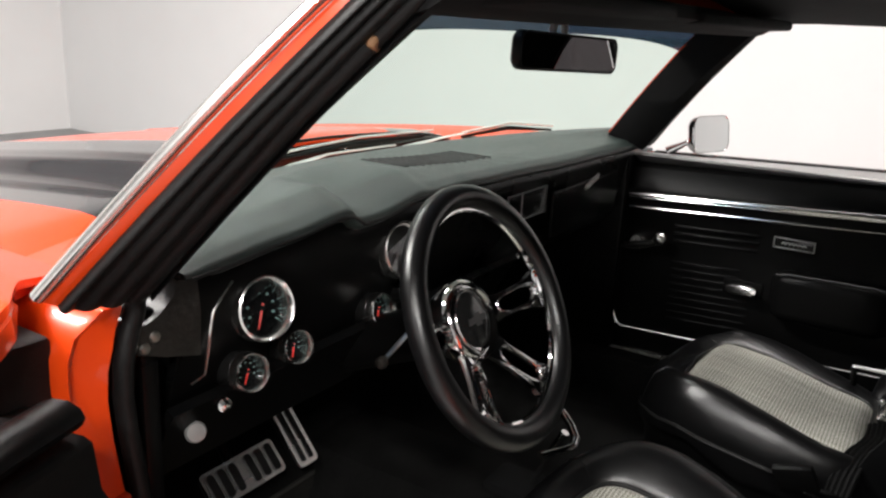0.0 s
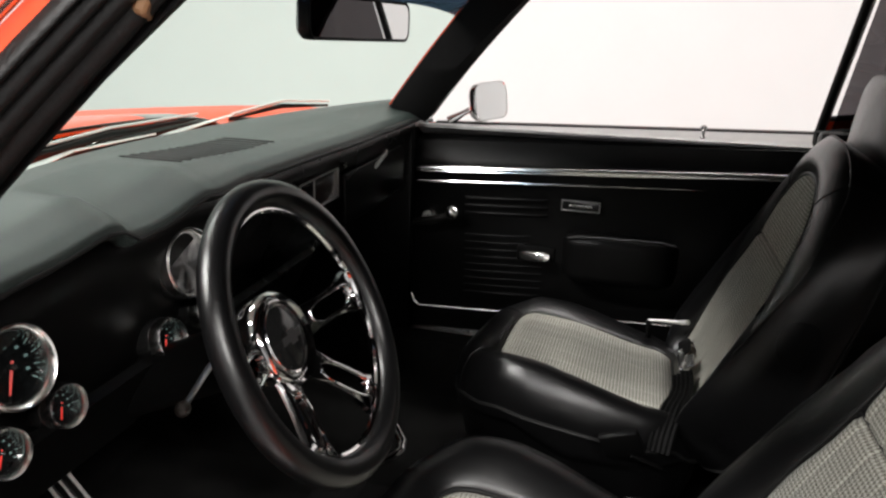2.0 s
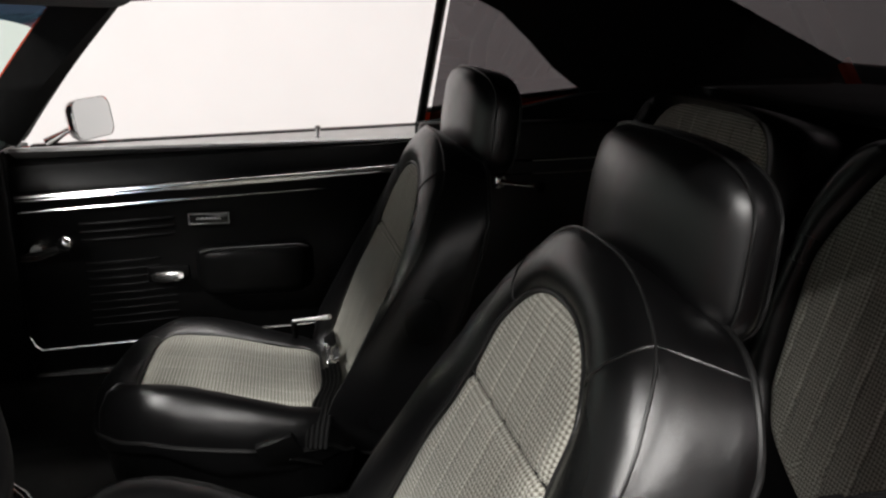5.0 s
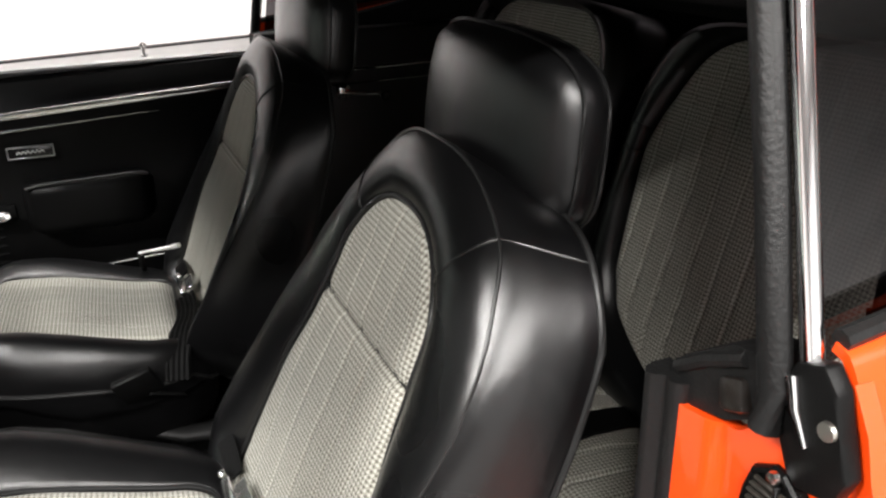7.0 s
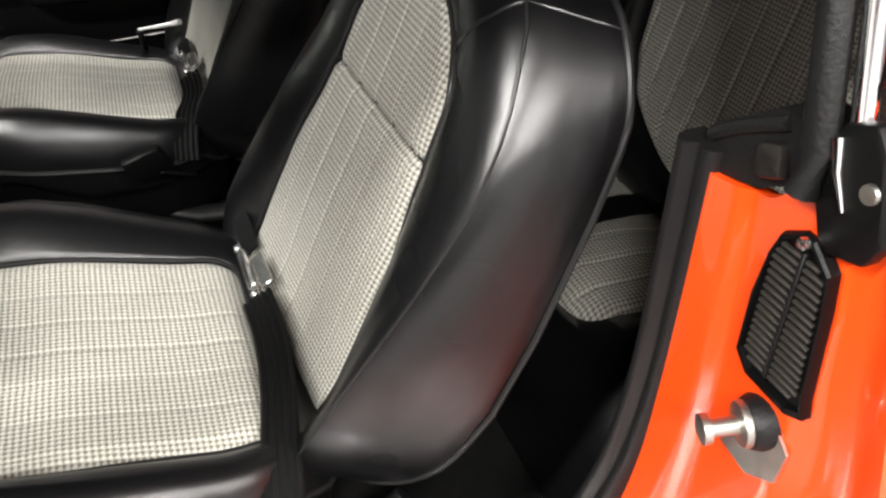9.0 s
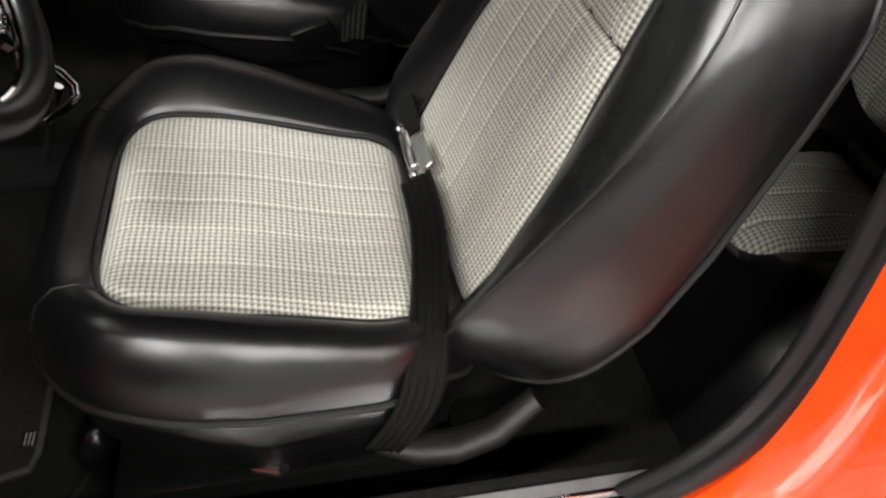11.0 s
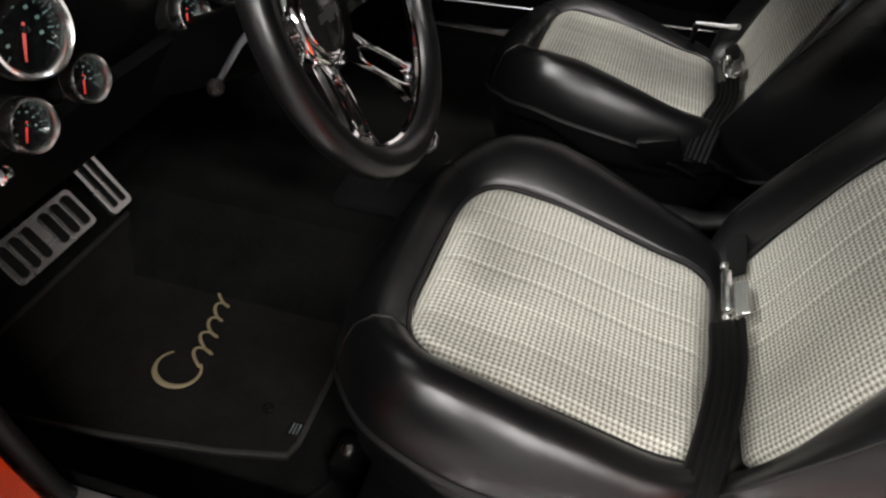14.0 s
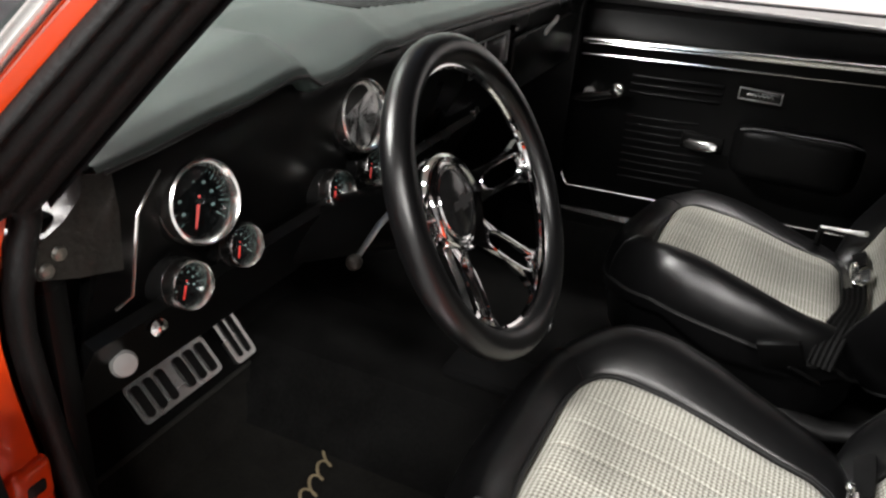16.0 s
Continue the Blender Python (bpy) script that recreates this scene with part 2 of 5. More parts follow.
def tube(bm, pts, r, seg=12, closed=False, cap=True, flat=1.0, up=None):
    """A tube along a polyline; r may be a list; flat squeezes it across `up`."""
    pts = [Vector(p) for p in pts]
    n = len(pts)
    rings = []
    for i, p in enumerate(pts):
        a = pts[(i - 1) % n] if (closed or i) else pts[0]
        b = pts[(i + 1) % n] if (closed or i < n - 1) else pts[-1]
        d = (b - a).normalized()
        if up is None:
            u, v = frame_at(d)
        else:
            v = Vector(up)
            u = d.cross(v).normalized()
            v = u.cross(d).normalized()
        rad = r[i] if isinstance(r, (list, tuple)) else r
        rings.append([p + u * (rad * math.cos(k * math.tau / seg)) + v * (rad * flat * math.sin(k * math.tau / seg)) for k in range(seg)])
    loft(bm, rings, cap=cap, loop=closed)
    return bm


def lathe(bm, profile, origin, axis, seg=32):
    """Turn (radius, height) pairs round an axis."""
    o, d = Vector(origin), Vector(axis).normalized()
    u, v = frame_at(d)
    rings = []
    for r, h in profile:
        rings.append([o + d * h + (u * math.cos(k * math.tau / seg) + v * math.sin(k * math.tau / seg)) * max(r, 1e-5) for k in range(seg)])
    loft(bm, rings)
    return bm


def slab(bm, outline, thick, m=None):
    """A plate from a flat outline (x, y) with thickness along z."""
    lo = [Vector((x, y, 0)) for x, y in outline]
    hi = [Vector((x, y, thick)) for x, y in outline]
    if m is not None:
        lo, hi = [m @ p for p in lo], [m @ p for p in hi]
    loft(bm, [lo, hi])
    return bm


def sheet(bm, f, nu, nv, uv=None, thick=0.0):
    """A grid surface f(a, b) with a, b in 0..1; uv(a, b) in metres."""
    vs = [[bm.verts.new(f(i / nu, j / nv)) for i in range(nu + 1)] for j in range(nv + 1)]
    layer = bm.loops.layers.uv.new("UVMap") if uv and not bm.loops.layers.uv else bm.loops.layers.uv.active
    for j in range(nv):
        for i in range(nu):
            fc = bm.faces.new((vs[j][i], vs[j][i + 1], vs[j + 1][i + 1], vs[j + 1][i]))
            if uv:
                for lp, (a, b) in zip(fc.loops, ((i, j), (i + 1, j), (i + 1, j + 1), (i, j + 1))):
                    lp[layer].uv = uv(a / nu, b / nv)
    if thick:
        bm.normal_update()
        bmesh.ops.solidify(bm, geom=list(bm.faces), thickness=thick)
    return bm


def lerp(a, b, t):
    return a + (b - a) * t


def curve(table, x):
    """Smooth interpolation in a small table of (x, value)."""
    if x <= table[0][0]:
        return table[0][1]
    for (x0, v0), (x1, v1) in zip(table, table[1:]):
        if x <= x1:
            t = (x - x0) / (x1 - x0)
            t = t * t * (3 - 2 * t) * 0.6 + t * 0.4
            return v0 + (v1 - v0) * t
    return table[-1][1]


def rounded(w, h, r, seg=5):
    """Outline of a rounded rectangle about the origin."""
    pts = []
    for cx, cy, a0 in ((w / 2 - r, h / 2 - r, 0), (-w / 2 + r, h / 2 - r, 90), (-w / 2 + r, -h / 2 + r, 180), (w / 2 - r, -h / 2 + r, 270)):
        for k in range(seg + 1):
            a = radians(a0 + 90 * k / seg)
            pts.append((cx + r * math.cos(a), cy + r * math.sin(a)))
    return pts


# ---- the room ----
RX0, RX1, RY0, RY1, RZ = -5.5, 3.3, -6.5, 7.1, 3.3


def room():
    def wall(name, x0, x1, y0, y1, z0, z1, mat, label):
        ob = part(name, box(B(), x0, x1, y0, y1, z0, z1), mat, None, smooth=False)
        tagged(ob, label, "wall" if "wall" in name else name, kind="structure")
    wall("floor", RX0 - .2, RX1 + .2, RY0 - .2, RY1 + .2, -0.2, 0.0, FLOORPAINT, "smooth light grey showroom floor")
    # ceiling, west and south are unseen; their greys temper the bounced light
    wall("ceiling", RX0 - .2, RX1 + .2, RY0 - .2, RY1 + .2, RZ, RZ + .2, LOWBOUNCE, "unseen ceiling above the car, grey to keep bounced light low")
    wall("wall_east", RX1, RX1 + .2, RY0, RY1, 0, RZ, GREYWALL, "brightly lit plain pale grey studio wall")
    wall("wall_west", RX0 - .2, RX0, RY0, RY1, 0, RZ, MIDBOUNCE, "unseen side wall, mid-grey to temper reflections in the seats")
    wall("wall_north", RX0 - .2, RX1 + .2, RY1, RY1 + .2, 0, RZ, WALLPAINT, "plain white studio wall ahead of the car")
    wall("wall_south", RX0 - .2, RX1 + .2, RY0 - .2, RY0, 0, RZ, LOWBOUNCE, "unseen rear wall, grey to keep bounced light low")


room()
LAMPS = [(-3.5, -1.4, 1.95), (-3.5, 1.5, 1.9), (-1.6, 2.9, 2.0), (1.3, -2.4, 0.44), (1.3, 0.4, 0.42), (0.6, 3.2, 0.50)]
for lx, ly, power in LAMPS:
    fix = thing("ceiling_light", "long white fluorescent ceiling light", "light", (lx, ly, RZ), "studio ceiling lights")
    part("housing", box(B(), lx - .2, lx + .2, ly - .8, ly + .8, RZ - .06, RZ, .01), WHITEPAINT, fix)
    ld = bpy.data.lights.new("tube_light", "AREA")
    ld.shape, ld.size, ld.size_y, ld.energy, ld.color = "RECTANGLE", 0.24, 1.55, LAMP_W * power, (1.0, 0.97, 0.94)
    lo = new("tube_light", ld)
    lo.parent = fix
    lo.location = (0, 0, -0.075)

# ---- the car's shell ----
car = thing("car", "orange two-door coupe with black hood stripes and black interior", "car", (0, 0.5, 0.0))


def belt_z(y):
    return 0.8635 - 0.0365 * y


# floor, tunnel, toe board, firewall
bm = B()
prof = [(-0.70, 0.20), (-0.56, 0.186), (-0.20, 0.186), (-0.13, 0.25), (-0.09, 0.30), (0.0, 0.315), (0.09, 0.30), (0.13, 0.25), (0.20, 0.186), (0.56, 0.186), (0.70, 0.20)]


def floor_pt(a, b):
    k = a * (len(prof) - 1)
    i = min(int(k), len(prof) - 2)
    x, z = (lerp(prof[i][j], prof[i + 1][j], k - i) for j in (0, 1))
    y = lerp(-0.55, 1.34, b)
    toe = max(0.0, y - 1.08)
    z = max(z, 0.186 + toe * 1.6)
    z = max(z, 0.186 + max(0.0, -0.10 - y) * 0.35)
    return (x, y, z)


sheet(bm, floor_pt, 40, 60, thick=0.012)
part("floor_carpet", bm, CARPET, car, "black cut-pile carpet over the floor and tunnel")
part("carpet_seam", tube(B(), [(-0.422, 0.630, 0.187), (-0.455, 0.640, 0.188), (-0.49, 0.660, 0.188), (-0.53, 0.658, 0.188), (-0.60, 0.640, 0.192)], 0.0035, 6), RUBBER, car, "raised carpet joint")
part("firewall", box(B(), -0.68, 0.68, 1.30, 1.33, 0.3, 0.80), PLASTIC, car)
for s in (-1, 1):
    part("kick_panel", box(B(), s * 0.668, s * 0.69, 0.84, 1.30, 0.18, 0.815, 0.006), PLASTIC, car, "black plastic kick panel")

# sills with scuff plates
for s in (-1, 1):
    bm = B()
    sec = [(0.64, 0.186), (0.640, 0.315), (0.652, 0.3245), (0.80, 0.32), (0.84, 0.28), (0.86, 0.17), (0.80, 0.14), (0.62, 0.14)]
    loft(bm, [[(s * x, y, z) for x, z in sec] for y in (-0.08, 0.2, 0.5, 0.8, 0.95)])
    part("rocker", bm, ORANGE, car)
    part("sill_carpet", box(B(), s * (0.604 if s < 0 else 0.622), s * (0.6225 if s < 0 else 0.685), -0.06, 0.95, 0.186, 0.322 if s < 0 else 0.332, 0.004), CARPET, car)
    bm = B()
    box(bm, s * (0.624 if s < 0 else 0.668), s * 0.755, 0.0, 0.92, 0.3255, 0.3295, 0.001)
    plate = part("scuff_plate", bm, SCUFF, car, "ribbed bright metal door sill plate")
    for k in range(9):
        x = (0.638 if s < 0 else 0.674) + k * 0.0098
        part("rib", box(B(), s * x, s * (x + 0.005), 0.02, 0.90, 0.329, 0.3315, 0.0008, 1), CHROME, plate)
    for y in (0.06, 0.45, 0.70, 0.86):
        part("screw", lathe(B(), [(0.0055, 0), (0.005, 0.002), (0.002, 0.003)], (s * 0.70, y, 0.3312), (0, 0, 1), 12), DULL, plate)

# hinge pillars
PILLAR_IN = [(0.30, 0.638), (0.375, 0.660), (0.43, 0.673), (0.50, 0.689), (0.586, 0.706), (0.63, 0.713), (0.70, 0.722), (0.755, 0.726), (0.80, 0.715), (0.83, 0.704)]
PILLAR_FAR = [(0.30, 0.70), (0.55, 0.730), (0.70, 0.737), (0.755, 0.733), (0.80, 0.716), (0.83, 0.704)]
for s in (-1, 1):
    bm = B()
    rings = []
    dx, dy = (0.025, 0.05) if s > 0 else (0.0, 0.0)
    for z in (0.30, 0.36, 0.42, 0.50, 0.58, 0.65, 0.70, 0.74, 0.77, 0.79, 0.81, 0.822, 0.830):
        xi = curve((PILLAR_IN if s < 0 else PILLAR_FAR), z) + dx
        xo = curve([(0.30, 0.755), (0.65, 0.769), (0.72, 0.773), (0.785, 0.774), (0.81, 0.765), (0.83, 0.735)], z) + dx
        w = xo - xi
        dish = 0.010 * math.sin(math.pi * min(1, max(0, (z - 0.70) / 0.13)))
        rings.append([(s * x, y + dy, z) for x, y in ((xi, 0.862), (xi + 0.002, 0.842), (xi + 0.008, 0.834), (xi + w * 0.45, 0.832 + dish), (xi + w * 0.75, 0.836 + dish), (xo - 0.006, 0.838), (xo, 0.848), (xo, 0.96), (xi, 0.96))])
    loft(bm, rings)
    part("hinge_pillar", bm, ORANGE, car, "orange painted front door pillar")
    if s > 0:
        # added black block, stops outside light leaking past the closed door's front edge
        part("gap_shade_filler", box(B(), 0.692, 0.86, 0.843, 0.905, 0.30, 0.818, 0.004), RUBBER, car)
    else:
        # added black block in place of the shade under the fender's rear edge
        part("gap_shade_filler", box(B(), -0.868, -0.768, 0.856, 0.955, 0.30, 0.812, 0.006), RUBBER, car, "black block standing in for shade in the hinge recess")
        seal = [(-(curve(PILLAR_IN, z) - 0.010), 0.836, z) for z in (0.325, 0.36, 0.42, 0.50, 0.58, 0.65, 0.70, 0.74, 0.77, 0.80, 0.82, 0.845)]
        part("weatherstrip", tube(B(), seal, 0.0100, 10, up=(0, 1, 0)), RUBBER, car, "black rubber door seal")
        chk = part("door_check", box(B(), -0.752, -0.716, 0.826, 0.842, 0.600, 0.640, 0.007, 3), ORANGE, car, "orange door check housing")
        part("check_slot", box(B(), -0.742, -0.724, 0.8245, 0.830, 0.612, 0.626, 0.004, 2), RUBBER, chk)
        for z in (0.50, 0.735):
            hg = part("door_hinge", box(B(), -0.862, -0.790, 0.838, 0.860, z - 0.022, z + 0.022, 0.008, 2), ENDCAP, car, "dark steel door hinge")
            part("hinge_pin", lathe(B(), [(0.007, -0.032), (0.007, 0.032), (0.003, 0.036)], (-0.848, 0.842, z), (0, 0, 1), 12), DULL, hg)

# windshield pillars: lower ends and upper ends of their corner lines
PB = [(-0.690, 0.825, 0.835), (-0.735, 0.820, 0.842), (-0.775, 0.822, 0.848), (-0.79, 0.826, 0.856), (-0.745, 0.855, 0.864), (-0.66, 0.895, 0.868)]
PT = [(-0.597, 0.560, 1.135), (-0.622, 0.572, 1.138), (-0.632, 0.583, 1.142), (-0.636, 0.604, 1.142), (-0.612, 0.64, 1.132), (-0.585, 0.690, 1.115)]


def between(a, b, t, bow=0.006):
    p = Vector(a).lerp(Vector(b), t)
    p.z += bow * math.sin(math.pi * t)
    return p


for s in (-1, 1):
    def S(p):
        return Vector((-s * p[0], p[1], p[2]))
    steps = [k / 12 for k in range(13)]
    bm = B()
    loft(bm, [[S(between(a, b, t)) for a, b in zip(PB, PT)] for t in steps])
    part("windshield_pillar", bm, ORANGE, car, "slim orange windshield pillar")
    # inner black trim
    bm = B()
    IN = [((-0.655, 0.895, 0.862), (-0.583, 0.690, 1.11)), ((-0.640, 0.885, 0.868), (-0.572, 0.690, 1.106)), ((-0.655, 0.835, 0.850), (-0.580, 0.575, 1.115)), ((-0.692, 0.817, 0.832), (-0.597, 0.553, 1.132))]
    loft(bm, [[S(between(a, b, t)) for a, b in IN] for t in steps])
    part("pillar_trim", bm, HEADLINER, car, "black pillar trim")
    # broad ribbed weatherstrip over the pillar's inner half
    bm = B()
    rows = []
    for t in steps:
        p0, p1, p2, p3 = (between(PB[i], PT[i], t) for i in (0, 1, 2, 3))
        row = []
        for k in range(25):
            f = k / 24 * 2.4
            p = p0.lerp(p1, f) if f < 1 else (p1.lerp(p2, f - 1) if f < 2 else p2.lerp(p3, f - 2))
            lift = 0.004 + 0.0055 * abs(math.sin(math.pi * k / 24 * 4)) if 0 < k < 24 else -0.004
            row.append(S(p + Vector((-0.45, -0.85, -0.25)) * lift))
        rows.append(row)
    loft(bm, rows, closed=False)
    part("weatherstrip", bm, RUBBER, car, "black ribbed rubber door weatherstrip", angle=75)
    # bright reveal moulding
    bm = B()
    pts = [S(between(PB[3], PT[3], t, 0.008)) + Vector((s * 0.001, 0.006, 0.004)) for t in steps]
    tube(bm, pts, 0.0098, 10, flat=0.7)
    part("reveal_moulding", bm, BRIGHT, car, "bright metal windshield moulding")
part("clip", box(B(), -0.009, 0.009, -0.004, 0.004, -0.005, 0.005, 0.002, 1, Matrix.Translation((-0.629, 0.614, 1.076)) @ Euler((0.4, 0.3, 0.4)).to_matrix().to_4x4()), TAN, car, "tan trim clip")


# windshield, curved in plan
def ws_base(x):
    return 1.145 - 0.36 * x * x


def ws(a, b):
    x = lerp(-0.68, 0.75, a)
    xt = lerp(-0.572, 0.65, a)
    p = Vector((x, ws_base(x) - 0.005, 0.848)).lerp(Vector((xt, 0.73 - 0.28 * xt * xt, 1.135)), b)
    p.z += 0.02 * math.sin(math.pi * b)
    return p


bm = B()
sheet(bm, lambda a, b: ws(a, b * 0.80), 24, 10)
o = part("windshield", bm, WINDSHIELD, car, "green-tinted curved windshield glass")
o.visible_shadow = False
bm = B()
sheet(bm, lambda a, b: ws(a, lerp(0.80 - 0.16 * (2 * a - 1) ** 4 , 1.0, b)) , 24, 6)
o = part("shade_band", bm, BAND, car, "dark blue tinted band along the glass top")

# roof: outer skin, headliner, header, drip rails
bm = B()
sheet(bm, lambda a, b: (lerp(-0.66, 0.66, a), lerp(-0.78, 0.66, b), 1.165 + 0.05 * math.sin(math.pi * a) + 0.06 * math.sin(math.pi * min(1, 0.15 + 0.85 * b))), 16, 16, thick=0.012)
part("roof", bm, ORANGE, car, "orange roof panel")
bm = B()
sheet(bm, lambda a, b: (lerp(-0.62, 0.62, a), lerp(-0.80, 0.60, b), 1.140 + 0.035 * math.sin(math.pi * a)), 12, 12, thick=0.01)
part("headliner", bm, HEADLINER, car, "black headliner")
bm = B()
sheet(bm, lambda a, b: (lerp(-0.615, 0.615, a), lerp(0.56, 0.725 - 0.105 * (2 * a - 1) ** 2, b), lerp(1.137, 1.128, b) - 0.012 * math.sin(math.pi * b)), 16, 6, thick=0.02)
part("roof_header", bm, HEADLINER, car, "black windshield header trim")
bm = B()
sheet(bm, lambda a, b: (lerp(-0.655, 0.655, a), lerp(0.735, 0.640, b) - 0.105 * (2 * a - 1) ** 2, lerp(1.122, 1.200 + 0.05 * math.sin(math.pi * a), b)), 24, 6, thick=0.010)
part("roof_front", bm, ORANGE, car, "orange roof edge above the windshield")
for s in (-1, 1):
    bm = B()
    pts = [(s * lerp(0.60, 0.655, min(1, k / 3)), lerp(0.585, -0.10, k / 10), 1.140 + 0.012 * math.sin(math.pi * k / 10)) for k in range(11)]
    tube(bm, pts, 0.016, 10)
    part("roof_rail", bm, HEADLINER, car)
    visor = part("sun_visor", box(B(), -0.24, 0.24, -0.075, 0.075, -0.009, 0.009, 0.007, 3, Matrix.Translation((s * 0.31, 0.60, 1.118)) @ Euler((radians(-4), 0, radians(-s * 5))).to_matrix().to_4x4()), HEADLINER, car, "black folded-up sun visor")
    part("pivot", tube(B(), [(s * 0.52, 0.665, 1.115), (s * 0.55, 0.672, 1.118), (s * 0.56, 0.68, 1.130)], 0.005, 8), CHROME, visor)

# cowl, hood, fenders
bm = B()
sheet(bm, lambda a, b: (lerp(-0.76, 0.76, a), ws_base(lerp(-0.76, 0.76, a)) + lerp(-0.01, 0.13, b), lerp(0.836, 0.822, b)), 30, 4, thick=0.01)
part("cowl_panel", bm, ORANGE, car, "orange cowl panel below the windshield")


def hood_z(x, y):
    ax = abs(x)
    rise = curve([(0.0, 0.056), (0.20, 0.054), (0.31, 0.046), (0.36, 0.036), (0.395, 0.006), (0.42, 0.0), (0.80, 0.0)], ax)
    fade = curve([(1.15, 1.0), (1.9, 0.8), (2.5, 0.15), (2.6, 0.0)], y)
    return 0.846 - 0.010 * (ax / 0.69) ** 2 - 0.165 * max(0, (y - 1.1) / 1.5) ** 1.3 + rise * fade - 0.020 * max(0.0, (x + 0.55) / 1.24)


def hood_strip(name, x0, x1, mat, label):
    bm = B()

    def f(a, b):
        x = lerp(x0, x1, a)
        y0 = ws_base(x) + 0.048
        y = lerp(y0, 2.62 - 0.1 * abs(x), b)
        lip = -0.012 * (1 - min(1, b * 24)) ** 2
        return (x, y, hood_z(x, y) + lip)
    sheet(bm, f, max(6, int(abs(x1 - x0) / 0.010)), 48, thick=0.004)
    part(name, bm, mat, car, label)


hood_strip("hood_panel", -0.688, -0.540, ORANGE, "orange hood side")
hood_strip("hood_stripe", -0.540, -0.200, STRIPE, "glossy black hood stripe over the raised centre")
hood_strip("hood_centre", -0.200, 0.200, ORANGE, "orange raised hood centre")
hood_strip("hood_stripe", 0.200, 0.540, STRIPE, "glossy black hood stripe over the raised centre")
hood_strip("hood_panel", 0.540, 0.688, ORANGE, "orange hood side")
bm = B()
sheet(bm, lambda a, b: (lerp(-0.36, 0.36, a), ws_base(lerp(-0.36, 0.36, a)) + 0.052, lerp(0.82, hood_z(lerp(-0.36, 0.36, a), 1.19) - 0.006, b)), 30, 4, thick=0.004)
part("scoop_opening", bm, GLOSSBLACK, car, "dark rear-facing hood scoop mouth")
for s in (-1, 1):
    bm = B()

    def fen(a, b):
        y = lerp(curve([(0, 0.94), (0.32, 0.91), (0.5, 0.835), (0.62, 0.806)], a) + (0.06 if s > 0 else 0), 2.75, b)
        x = curve([(0, 0.693), (0.3, 0.76), (0.5, 0.815), (0.65, 0.865), (0.8, 0.895), (1, 0.915)], a)
        z = curve([(0, 0.828), (0.3, 0.842), (0.5, 0.851), (0.65, 0.840), (0.8, 0.80), (1, 0.55)], a)
        return (s * x, y, z - 0.16 * max(0, (y - 1.2) / 1.5) ** 1.3 - (0.020 if s > 0 else 0))
    sheet(bm, fen, 36, 24, thick=0.008)
    fd = part("fender", bm, ORANGE, car, "glossy orange front fender")
    bm = B()
    rows = []
    for k in range(20):
        a = lerp(0.40, 0.86, k / 19)
        p = Vector(fen(a, 0.0))
        deep = 0.024 * min(1.0, k / 4 + 0.3)
        rows.append([p + Vector((0, 0.004, 0)), p + Vector((0, -0.003, -0.003)), p + Vector((0, -0.004, -0.008)), p + Vector((s * -0.004, 0.000, -deep)), p + Vector((s * -0.004, 0.012, -deep)), p + Vector((0, 0.014, -0.004))])
    loft(bm, rows)
    part("fender_lip", bm, ORANGE, fd, "rolled rear edge of the fender")

